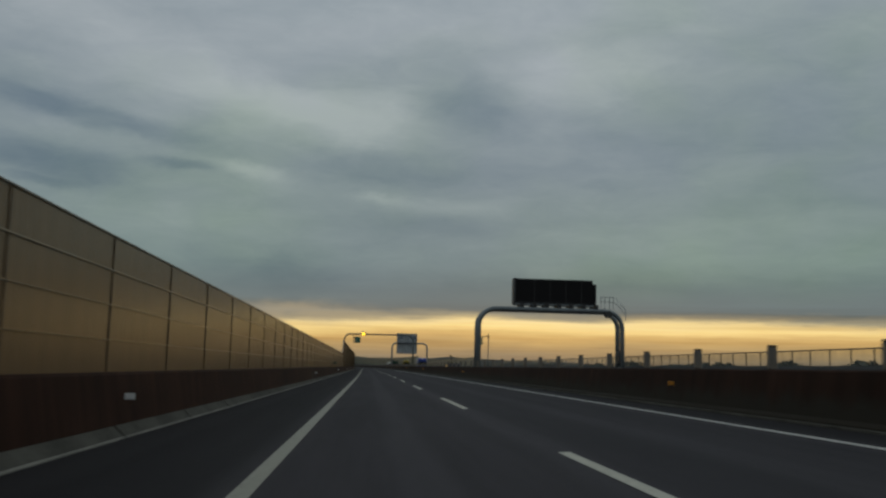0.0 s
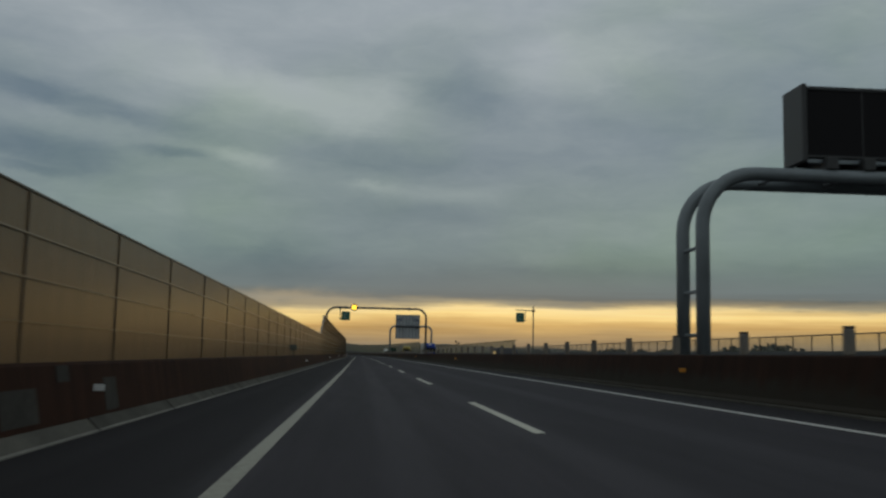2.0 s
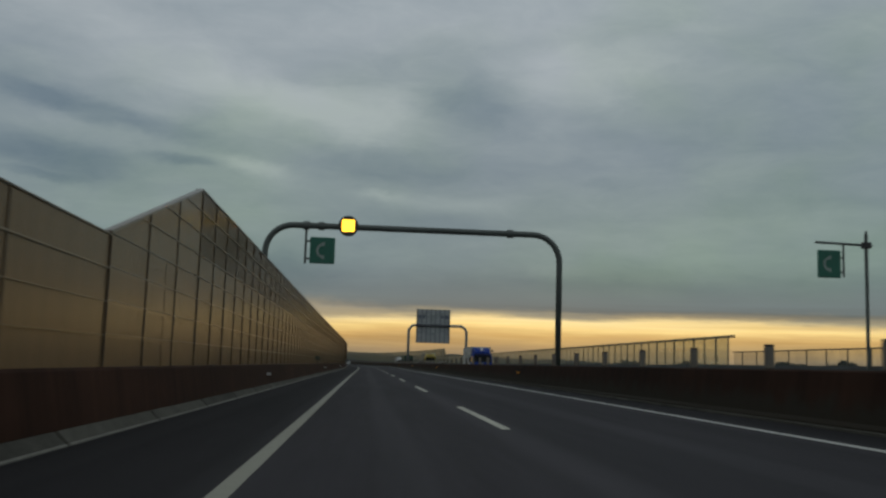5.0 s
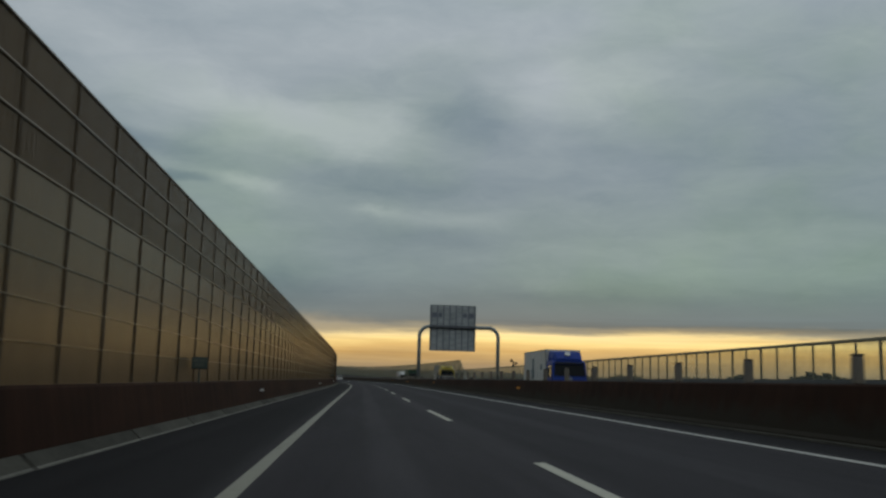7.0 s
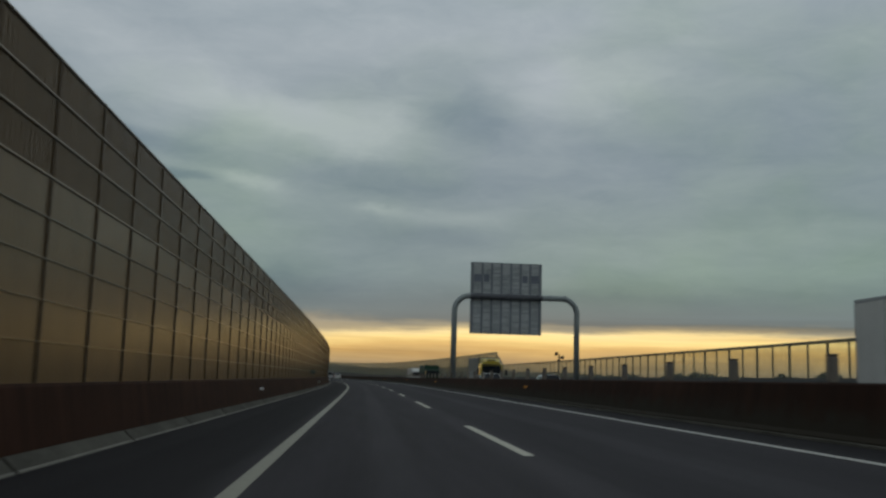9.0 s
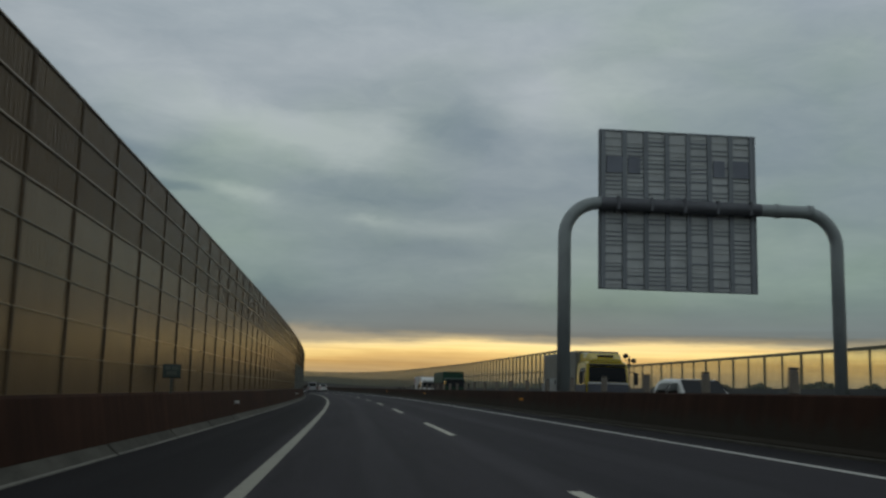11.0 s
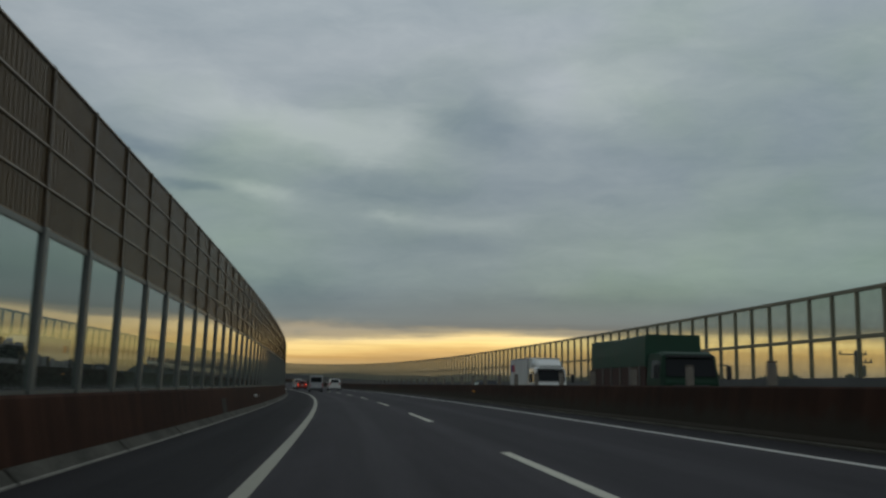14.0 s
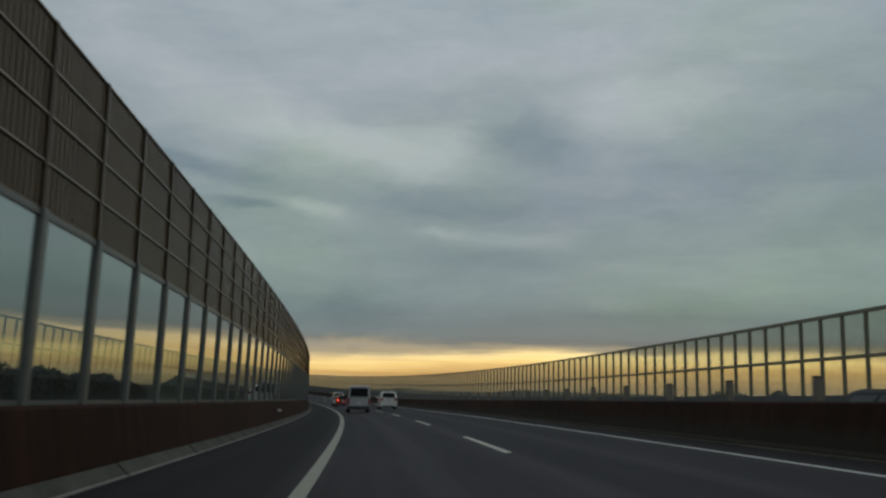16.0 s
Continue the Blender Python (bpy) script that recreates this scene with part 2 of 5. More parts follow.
def panel_material(name, colour, rough=0.36, metal=0.20, coat=1.0):
    """Pressed metal sheet, dusty and rain-streaked; the map runs in metres along and up."""
    m = bpy.data.materials.new(name)
    m.use_nodes = True
    N = Nodes(m.node_tree)
    uv = N.node("ShaderNodeTexCoord").outputs["UV"]
    dust = N.noise(N.node("ShaderNodeMapping", {"Vector": uv, "Scale": (1.6, 0.35, 1)}).outputs[0], 1.6, 5.0, 0.65)
    speck = N.noise(uv, 55.0, 2.0)
    rnd = N.node("ShaderNodeObjectInfo").outputs["Random"]
    isle = N.node("ShaderNodeNewGeometry").outputs["Random Per Island"]
    f = N.math("ADD", N.math("MULTIPLY", dust, 0.6), N.math("ADD", N.math("MULTIPLY", speck, 0.18), N.math("ADD", N.math("MULTIPLY", isle, 0.12), N.math("MULTIPLY", rnd, 0.14))))
    col = N.ramp(f, [(0.25, [c * 0.70 for c in colour]), (0.8, [min(1, c * 1.3) for c in colour])])
    bmp = N.node("ShaderNodeBump", {"Height": speck, "Strength": 0.25, "Distance": 0.004}).outputs[0]
    p = N.node("ShaderNodeBsdfPrincipled", {"Base Color": col, "Roughness": rough, "Metallic": metal, "Specular IOR Level": 0.12, "Specular Tint": (1.0, 0.74, 0.40, 1.0), "Normal": bmp, "Coat Weight": coat, "Coat Roughness": 0.21, "Coat IOR": 1.12})
    N.node("ShaderNodeOutputMaterial", {0: p.outputs[0]})
    return m


def stained_material(name, colour, streak, rough=0.75, dust=None):
    """Painted concrete with run-down stains; the map runs in metres along and up."""
    m = bpy.data.materials.new(name)
    m.use_nodes = True
    N = Nodes(m.node_tree)
    uv = N.node("ShaderNodeTexCoord").outputs["UV"]
    runs = N.noise(N.node("ShaderNodeMapping", {"Vector": uv, "Scale": (2.2, 0.25, 1)}).outputs[0], 1.0, 6.0, 0.65)
    big = N.noise(N.node("ShaderNodeMapping", {"Vector": uv, "Scale": (0.12, 0.5, 1)}).outputs[0], 1.0, 3.0)
    grit = N.noise(uv, 40.0, 3.0)
    f = N.math("ADD", N.math("MULTIPLY", runs, 0.5), N.math("ADD", N.math("MULTIPLY", big, 0.35), N.math("MULTIPLY", grit, 0.15)))
    col = N.ramp(f, [(0.32, streak), (0.50, colour), (0.68, [min(1, c * 1.9) for c in colour])])
    if dust:
        # road dust thrown up by the traffic, a ragged grey-green film on the foot
        up = N.node("ShaderNodeSeparateXYZ", {0: uv}).outputs[1]
        ragged = N.math("ADD", up, N.math("MULTIPLY", N.math("SUBTRACT", N.noise(uv, 1.7, 5.0, 0.65), 0.5), 0.9))
        film = N.node("ShaderNodeMapRange", {0: ragged, 1: 0.75, 2: 0.30}, interpolation_type="SMOOTHSTEP").outputs[0]
        col = N.mix(N.math("MULTIPLY", film, 0.85), col, N.ramp(grit, [(0.3, [c * 0.7 for c in dust]), (0.7, [c * 1.3 for c in dust])]))
    bmp = N.node("ShaderNodeBump", {"Height": grit, "Strength": 0.3, "Distance": 0.006}).outputs[0]
    p = N.node("ShaderNodeBsdfPrincipled", {"Base Color": col, "Roughness": rough, "Normal": bmp, "Specular IOR Level": 0.06})
    N.node("ShaderNodeOutputMaterial", {0: p.outputs[0]})
    return m


def clear_material(name, tint, rough=0.02, haze=0.0, dirt=(0.5, 0.5, 0.48), ior=1.5):
    """A clear pane: mirror at a slant, clear straight on, with a film of dirt."""
    m = bpy.data.materials.new(name)
    m.use_nodes = True
    N = Nodes(m.node_tree)
    vec = N.node("ShaderNodeTexCoord").outputs["Object"]
    film = N.noise(vec, 1.3, 5.0, 0.65)
    fres = N.node("ShaderNodeFresnel", {"IOR": ior}).outputs[0]
    see = N.node("ShaderNodeBsdfTransparent", {"Color": (*tint, 1)}).outputs[0]
    gloss = N.node("ShaderNodeBsdfGlossy", {"Color": (0.95, 0.95, 0.95, 1), "Roughness": rough}).outputs[0]
    pane = N.node("ShaderNodeMixShader", {0: fres, 1: see, 2: gloss}).outputs[0]
    dust = N.node("ShaderNodeBsdfDiffuse", {"Color": (*dirt, 1)}).outputs[0]
    amount = N.node("ShaderNodeMapRange", {0: film, 1: 0.3, 2: 0.75, 3: haze * 0.5, 4: haze}).outputs[0]
    out = N.node("ShaderNodeMixShader", {0: amount, 1: pane, 2: dust}).outputs[0]
    N.node("ShaderNodeOutputMaterial", {0: out})
    return m


def clear_back():
    """The back and edges of a pane, wholly clear: its front face alone mirrors."""
    m = bpy.data.materials.new("pane_back")
    m.use_nodes = True
    N = Nodes(m.node_tree)
    N.node("ShaderNodeOutputMaterial", {0: N.node("ShaderNodeBsdfTransparent").outputs[0]})
    return m


def glow_material(name, colour, strength):
    m = bpy.data.materials.new(name)
    m.use_nodes = True
    N = Nodes(m.node_tree)
    p = N.node("ShaderNodeBsdfPrincipled", {"Base Color": (*colour, 1), "Emission Color": (*colour, 1), "Emission Strength": strength, "Roughness": 0.3})
    N.node("ShaderNodeOutputMaterial", {0: p.outputs[0]})
    return m


ASPHALT = asphalt_material()
EDGE_PAINT = paint_line_material("edge_line_paint", (0.365, 0.345, 0.270))
LINE_PAINT = paint_line_material("line_paint", (0.58, 0.55, 0.45))
DULL_PAINT = paint_line_material("dull_line_paint", (0.62, 0.60, 0.55))
CONCRETE = material("kerb_concrete", (0.096, 0.090, 0.076), 0.85, 0.0, 0.6, 14.0, 0.9, 0.2, **{"Specular IOR Level": 0.1})
KERB_DARK = material("kerb_face_dark", (0.045, 0.041, 0.035), 0.9, 0.0, 0.4, 9.0, 0.8, 0.2, **{"Specular IOR Level": 0.1})
KERB_LIP = material("worn_kerb_lip", (0.21, 0.197, 0.168), 0.8, 0.0, 0.45, 9.0, 0.8, 0.2)
WINDOW_FRAME = material("window_frame_grey", (0.135, 0.140, 0.128), 0.42, 0.2, 0.2, 30, 0.6)
BARRIER_BROWN = stained_material("barrier_brown", (0.041, 0.0175, 0.0108), (0.012, 0.006, 0.0045))
PANEL = panel_material("panel_beige", (0.196, 0.130, 0.074))
POST_BEIGE = material("post_beige", (0.112, 0.079, 0.049), 0.5, 0.1, 0.25, 40, 0.8, 0.1, **{"Specular IOR Level": 0.25})
PANEL_TALL = panel_material("panel_beige_worn", (0.152, 0.102, 0.0585))
PANEL_RIB = panel_material("panel_beige_ribbed", (0.125, 0.082, 0.0455), 0.45, 0.2)
BARRIER_MEDIAN = stained_material("median_brown", (0.036, 0.0170, 0.0108), (0.014, 0.0085, 0.0068), dust=(0.040, 0.036, 0.027))
POST_STEEL = material("post_steel", (0.165, 0.132, 0.095), 0.5, 0.2)
JOINT_DULL = material("joint_strip_dull", (0.130, 0.096, 0.060), 0.3, 0.4, 0.2, 30, 0.4)
JOINT = material("joint_strip", (0.215, 0.152, 0.090), 0.34, 0.35, 0.2, 30, 0.4)
CLEAR = clear_back()
GALVANISED = material("galvanised", (0.34, 0.36, 0.37), 0.5, 0.45, 0.2, 40, 1.2)
PIPE_GREY = material("pipe_grey", (0.27, 0.30, 0.30), 0.45, 0.2, 0.22, 40, 1.0)
PIPE_DARK = material("pipe_dark_grey", (0.20, 0.225, 0.235), 0.45, 0.2, 0.25, 40, 1.0)
PIPE_GREEN = material("pipe_dark_green", (0.11, 0.125, 0.115), 0.45, 0.2, 0.25, 40, 1.0)
DARK_STEEL = material("dark_steel", (0.05, 0.05, 0.05), 0.5, 0.3)
GREEN_STEEL = material("green_brown_steel", (0.155, 0.145, 0.090), 0.5, 0.1)
BEAM_DARK = material("beam_dark", (0.12, 0.125, 0.14), 0.55, 0.2, 0.4, 12, 0.7)
PATCH_DARK = material("dark_joint_plate", (0.19, 0.205, 0.245), 0.5, 0.2, 0.3)
FAR_CONCRETE = material("far_concrete", (0.095, 0.098, 0.095), 0.85, 0.0, 0.3, 6.0, 0.4)
FENCE_STEEL = material("fence_steel", (0.13, 0.11, 0.08), 0.5, 0.2)
DARK_CAP = material("dark_cap", (0.10, 0.085, 0.065), 0.8, 0.0, 0.3, 30, 1.5)
PILLAR = material("pillar_concrete", (0.20, 0.175, 0.145), 0.8, 0.0, 0.3, 30, 1.5)
GLASS = clear_material("window_pane", (0.34, 0.41, 0.385), 0.01, 0.10, (0.30, 0.33, 0.31), 2.4)
SCREEN = clear_material("far_screen_pane", (0.83, 0.87, 0.77), 0.30, 0.42, (0.27, 0.285, 0.23), 1.30)
MESH_SCREEN = clear_material("far_mesh", (0.90, 0.90, 0.86), 0.4, 0.36, (0.24, 0.24, 0.22), 1.1)
SIGN_BLACK = material("sign_black", (0.011, 0.0095, 0.0105), 0.7, 0.0, 0.25, 40, 0.6, 0.1, **{"Specular IOR Level": 0.2})
SIGN_ALU = material("sign_aluminium", (0.50, 0.52, 0.52), 0.5, 0.25, 0.25, 30, 0.8)
SIGN_RIB = material("sign_rib", (0.23, 0.25, 0.27), 0.5, 0.4)
SIGN_GREEN = material("sign_green", (0.03, 0.16, 0.11), 0.5)
SIGN_MARK = material("faded_sign_mark", (0.27, 0.33, 0.30), 0.5)
KM_GREEN = material("dull_plate_green", (0.085, 0.118, 0.105), 0.6)
KM_MARK = material("dull_plate_mark", (0.16, 0.18, 0.155), 0.6)
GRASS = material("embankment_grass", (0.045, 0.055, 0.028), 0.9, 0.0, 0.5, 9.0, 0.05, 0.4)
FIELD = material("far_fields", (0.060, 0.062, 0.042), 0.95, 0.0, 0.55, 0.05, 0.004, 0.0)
# distance haze is mixed into the hills' pale base colour
HILL_HAZED = material("far_hills_haze_tone", (0.24, 0.235, 0.21), 1.0, 0.0, 0.2, 0.02, 0.002, 0.0)
LAMP_ON = glow_material("amber_lamp", (1.0, 0.62, 0.05), 2.2)
REFLECT_WHITE = material("reflector_white", (0.85, 0.85, 0.80), 0.3)
REFLECT_AMBER = material("reflector_amber", (0.75, 0.32, 0.05), 0.3)

# ---- the road's line ----
BEND_AT = [0, 50, 100, 150, 200, 250, 300, 350, 400, 450, 750, 1000]
BEND = [0, 0.09e-4, 0.56e-4, 0.38e-4, -0.22e-4, -0.49e-4, 1.53e-4, 4.30e-4, 6.51e-4, 7.04e-4, 9.56e-4, 9.56e-4]
STEP = 1.0
S = np.arange(-120.0, 1001.0, STEP)
_k = np.interp(S, BEND_AT, BEND)
_th = np.concatenate([[0], np.cumsum((_k[1:] + _k[:-1]) / 2 * STEP)])
_th -= np.interp(0, S, _th)
_mid = (_th[1:] + _th[:-1]) / 2
_x = np.concatenate([[0], np.cumsum(-np.sin(_mid) * STEP)])
_y = np.concatenate([[0], np.cumsum(np.cos(_mid) * STEP)])
_x -= np.interp(0, S, _x)
_y -= np.interp(0, S, _y)
LANE = 3.52
WALL_U = -2.58
FAR_U = 22.5


def bend(s):
    return float(np.interp(s, S, _th))


def rise(s):
    """The road climbs gently far ahead."""
    return 6e-5 * max(0.0, s - 500.0) ** 2


def tilt(s):
    return float(np.interp(s, [250, 380], [0.0529, 0.0444]))


def road_z(s, u):
    return -0.045 * u if u < 0 else tilt(s) * min(u, 9.0) if u < 9.5 else 0.18 - 0.012 * (u - 9.5)


def at(s, u, z=0.0):
    a = bend(s)
    return Vector((np.interp(s, S, _x) + u * math.cos(a), np.interp(s, S, _y) + u * math.sin(a), z + rise(s)))


def stand(s, u, z=0.0, turn=0.0):
    """The pose of a thing that stands at (s, u): its x to the right of the road, its y ahead."""
    return Matrix.Translation(at(s, u, z)) @ Matrix.Rotation(bend(s) + radians(turn), 4, "Z")


# ---- mesh helpers ----
def mesh_object(name, verts, faces, mat, parent=None, label="", uvs=None, smooth=False):
    me = bpy.data.meshes.new(name)
    me.from_pydata([tuple(v) for v in verts], [], faces)
    if uvs is not None:
        lay = me.uv_layers.new(name="map")
        idx = np.empty(len(me.loops), dtype=np.int32)
        me.loops.foreach_get("vertex_index", idx)
        lay.data.foreach_set("uv", np.asarray(uvs, dtype=np.float32)[idx].ravel())
    me.materials.append(mat)
    if smooth:
        me.polygons.foreach_set("use_smooth", [True] * len(me.polygons))
    ob = new(name, me)
    if parent is not None:
        ob.parent = parent
    if label:
        ob["label"] = label
    return ob


def part(name, bm, mat, parent=None, label="", smooth=False, m=None):
    me = bpy.data.meshes.new(name)
    bmesh.ops.recalc_face_normals(bm, faces=bm.faces)
    bm.to_mesh(me)
    bm.free()
    me.materials.append(mat)
    if smooth:
        me.polygons.foreach_set("use_smooth", [True] * len(me.polygons))
    ob = new(name, me)
    if parent is not None:
        ob.parent = parent
    if m is not None:
        ob.matrix_local = m
    if label:
        ob["label"] = label
    return ob


def box(bm, x0, x1, y0, y1, z0, z1, bevel=0.0, seg=1):
    r = bmesh.ops.create_cube(bm, size=1.0, matrix=Matrix.Translation(((x0 + x1) / 2, (y0 + y1) / 2, (z0 + z1) / 2)) @ Matrix.Diagonal((x1 - x0, y1 - y0, z1 - z0, 1)))
    if bevel > 0:
        edges = list({e for v in r["verts"] for e in v.link_edges})
        bmesh.ops.bevel(bm, geom=edges, offset=bevel, segments=seg, affect="EDGES", clamp_overlap=True)
    return bm


def boxed(*a, **k):
    return box(bmesh.new(), *a, **k)


def rod(bm, p, q, r, seg=10):
    p, q = Vector(p), Vector(q)
    d = q - p
    m = Matrix.Translation((p + q) / 2) @ d.to_track_quat("Z", "Y").to_matrix().to_4x4()
    bmesh.ops.create_cone(bm, cap_ends=True, segments=seg, radius1=r, radius2=r, depth=d.length, matrix=m)
    return bm


def tube(bm, pts, r, seg=14):
    """A round pipe through the points."""
    pts = [Vector(p) for p in pts]
    rings = []
    for i, p in enumerate(pts):
        d = (pts[min(i + 1, len(pts) - 1)] - pts[max(i - 1, 0)]).normalized()
        side = Vector((0, 1, 0)) if abs(d.y) < 0.9 else Vector((1, 0, 0))
        a = d.cross(side).normalized()
        b = d.cross(a).normalized()
        rings.append([bm.verts.new(p + (a * math.cos(2 * math.pi * k / seg) + b * math.sin(2 * math.pi * k / seg)) * r) for k in range(seg)])
    for r0, r1 in zip(rings, rings[1:]):
        for k in range(seg):
            bm.faces.new((r0[k], r0[(k + 1) % seg], r1[(k + 1) % seg], r1[k]))
    bm.faces.new(rings[0])
    bm.faces.new(list(reversed(rings[-1])))
    return bm


def sweep(name, profile, s0, s1, mat, parent=None, label="", ds=4.0, closed=False, lean=False, uv_along=True):
    """A cross-section carried along the road. profile: (u, z) points, or a function of s that gives them; lean adds the road's own fall."""
    n = max(2, int(round((s1 - s0) / ds)) + 1)
    verts, faces, uvs = [], [], []
    for i in range(n):
        s = s0 + (s1 - s0) * i / (n - 1)
        pr = profile(s) if callable(profile) else profile
        run, last = 0.0, None
        for u, z in pr:
            if last:
                run += math.hypot(u - last[0], z - last[1])
            last = (u, z)
            verts.append(at(s, u, z + (road_z(s, u) if lean else 0.0)))
            uvs.append((s, run))
        m = len(pr)
    for i in range(n - 1):
        for j in range(m if closed else m - 1):
            a, b = i * m + j, i * m + (j + 1) % m
            faces.append((a, b, b + m, a + m))
    if closed:
        faces.append(tuple(range(m)))
        faces.append(tuple(reversed(range((n - 1) * m, n * m))))
    return mesh_object(name, verts, faces, mat, parent, label, uvs)


def empty(name, m=None):
    ob = new(name)
    if m is not None:
        ob.matrix_world = m
    return ob


def structure(ob, label, category):
    return tagged(ob, label, category, kind="structure")


S0, S1 = -100.0, 900.0

# ---- ground, road ----
ground = mesh_object("ground", [(-4500, -4500, -6), (4500, -4500, -6), (4500, 4500, -6), (-4500, 4500, -6)], [(0, 1, 2, 3)], FIELD)
structure(ground, "dim flat fields far below the raised road", "ground")
bank = sweep("embankment", [(-3.4, -0.25), (-14, -6.2), (36, -6.2), (25.0, -0.25)], S0, S1, GRASS, ds=10, closed=True)
structure(bank, "grassy embankment that carries the expressway", "embankment")
road = sweep("road", [(-2.3, 0.0), (0.0, 0.0), (8.3, 0.0), (8.3, -0.35), (-2.3, -0.35)], S0, S1, ASPHALT, ds=3, closed=True, lean=True)
structure(road, "dark worn asphalt carriageway of two lanes and a shoulder", "road")
opposite = sweep("opposite_road", [(9.2, 0.0), (24.4, 0.0), (24.4, -0.4), (9.2, -0.4)], S0, S1, ASPHALT, ds=4, closed=True, lean=True)
structure(opposite, "dark asphalt carriageway for the oncoming traffic", "road")
for u in (10.2, 17.6):
    sweep("edge_line", [(u - 0.1, 0.006), (u + 0.1, 0.006)], S0, S1, LINE_PAINT, opposite, ds=6, lean=True)
sweep("edge_line", [(-0.1, 0.006), (0.1, 0.006)], S0, S1, EDGE_PAINT, road, "broad white edge line, a little worn", ds=2, lean=True)
sweep("edge_line", [(2 * LANE - 0.06, 0.006), (2 * LANE + 0.06, 0.006)], S0, S1, DULL_PAINT, road, "thin white edge line", ds=2, lean=True)
for k in range(-5, 44):
    s = 15.27 + 20 * k
    sweep("lane_dash", [(LANE - 0.075, 0.006), (LANE + 0.075, 0.006)], s, s + 8, LINE_PAINT, road, ds=1, lean=True)
for k in range(-5, 44):
    s = 12 + 20 * k
    sweep("lane_dash", [(13.9 - 0.075, 0.006), (13.9 + 0.075, 0.006)], s, s + 8, LINE_PAINT, opposite, ds=4, lean=True)

# ---- left kerb and barrier ----
left_barrier = sweep("barrier_left", [(-2.40, 0.28), (-2.52, 0.96), (-2.55, 1.0), (-2.80, 1.0), (-2.80, -0.2), (-2.40, -0.2)], S0, S1, BARRIER_BROWN, ds=4, closed=True)
structure(left_barrier, "dark brown stained parapet under the noise wall", "barrier")
s = 60.66 - 5.05 * 31
k = 0
while s < S1 - 6:
    sweep("kerb_block", [(-2.222, 0.0), (-2.222, 0.112), (-2.38, 0.262), (-2.45, 0.265), (-2.45, -0.1), (-2.222, -0.1)], s + 0.05, s + 5.0, CONCRETE, left_barrier, "grey concrete kerb block with a worn lower lip" if k == 0 else "", ds=5, closed=True)
    # a strip darker than the block covers its upright front
    sweep("kerb_face", [(-2.221, 0.01), (-2.214, 0.01), (-2.214, 0.095), (-2.221, 0.095)], s + 0.05, s + 5.0, KERB_DARK, left_barrier, ds=5, closed=True)
    sweep("kerb_lip", [(-2.221, 0.097), (-2.208, 0.097), (-2.208, 0.115), (-2.238, 0.130)], s + 0.05, s + 5.0, KERB_LIP, left_barrier, ds=5, closed=True)
    s += 5.05
    k += 1

# bare patches and plates on the parapet's face
PLATE_GREY = material("bare_parapet_patch", (0.058, 0.053, 0.046), 0.85, 0.0, 0.45, 12.0, 1.5, 0.2, **{"Specular IOR Level": 0.1})
for s0, s1, z0, z1 in ((72.8, 73.95, 0.33, 0.72), (74.74, 75.24, 0.76, 0.96), (76.8, 77.5, 0.31, 0.77), (397.5, 398.6, 0.27, 0.70)):
    ua, ub = (-2.40 - (z - 0.28) * 0.12 / 0.68 for z in (z0, z1))
    sweep("face_plate", [(ua - 0.01, z0), (ua + 0.008, z0), (ub + 0.008, z1), (ub - 0.01, z1)], s0, s1, PLATE_GREY, left_barrier, "bare grey patch on the parapet face", ds=1, closed=True)

# ---- median barrier ----
def median_profile(s):
    b = tilt(s) * 8.2
    return [(8.06, b - 0.1), (8.06, b + 0.06), (8.12, b + 0.12), (8.24, b + 0.83), (8.27, b + 0.86), (8.80, b + 0.86), (8.95, b - 0.1)]


median = sweep("barrier_median", median_profile, S0, S1, BARRIER_MEDIAN, ds=4, closed=True)
structure(median, "dark brown stained median barrier between the carriageways", "barrier")
sweep("kerb_strip", lambda s: [(7.99, tilt(s) * 8.0), (7.99, tilt(s) * 8 + 0.035), (8.07, tilt(s) * 8 + 0.045), (8.07, tilt(s) * 8 - 0.1)], S0, S1, CONCRETE, median, "grey concrete foot strip", ds=4, closed=True)

# ---- noise wall on the left ----
ROW = 0.491
LOW_END, WIN_FROM, WALL_END = 158.3, 368.0, 880.0
BASE, BASE_LOW = 1.0, 0.968


def panel_parts(length, t=0.10, deep=0.045, pitch=0.15):
    """Points, faces and map of one pressed panel: upright folds between a flat foot and head."""
    n = max(1, int(round((length - 0.02) / pitch)))
    y0, y1 = -length / 2 + 0.012, length / 2 - 0.012
    w = (y1 - y0) / n
    line = []
    for i in range(n):
        a = y0 + i * w
        line += [(a, 0.0), (a + 0.44 * w, 0.0), (a + 0.54 * w, -deep), (a + 0.90 * w, -deep)]
    line.append((y1, 0.0))
    verts, uvs, faces = [], [], []
    for z in (0.02, ROW - 0.02):
        for y, d in line:
            verts.append((d, y, z))
            uvs.append((y, z))
    m = len(line)
    faces += [(i, i + 1, i + 1 + m, i + m) for i in range(m - 1)]
    b = len(verts)
    for y in (y0, y1):
        for d, z in ((0.004, 0.0), (0.004, 0.021), (0.004, ROW - 0.021), (0.004, ROW), (-t, ROW), (-t, 0.0)):
            verts.append((d, y, z))
            uvs.append((y, z))
    faces += [(b, b + 6, b + 7, b + 1), (b + 2, b + 8, b + 9, b + 3), (b + 3, b + 9, b + 10, b + 4), (b + 4, b + 10, b + 11, b + 5), (b + 5, b + 11, b + 6, b), (b + 1, b + 7, b + 8, b + 2)][:5]
    faces += [(b, b + 3, b + 4, b + 5), (b + 6, b + 11, b + 10, b + 9)]
    return verts, faces, uvs


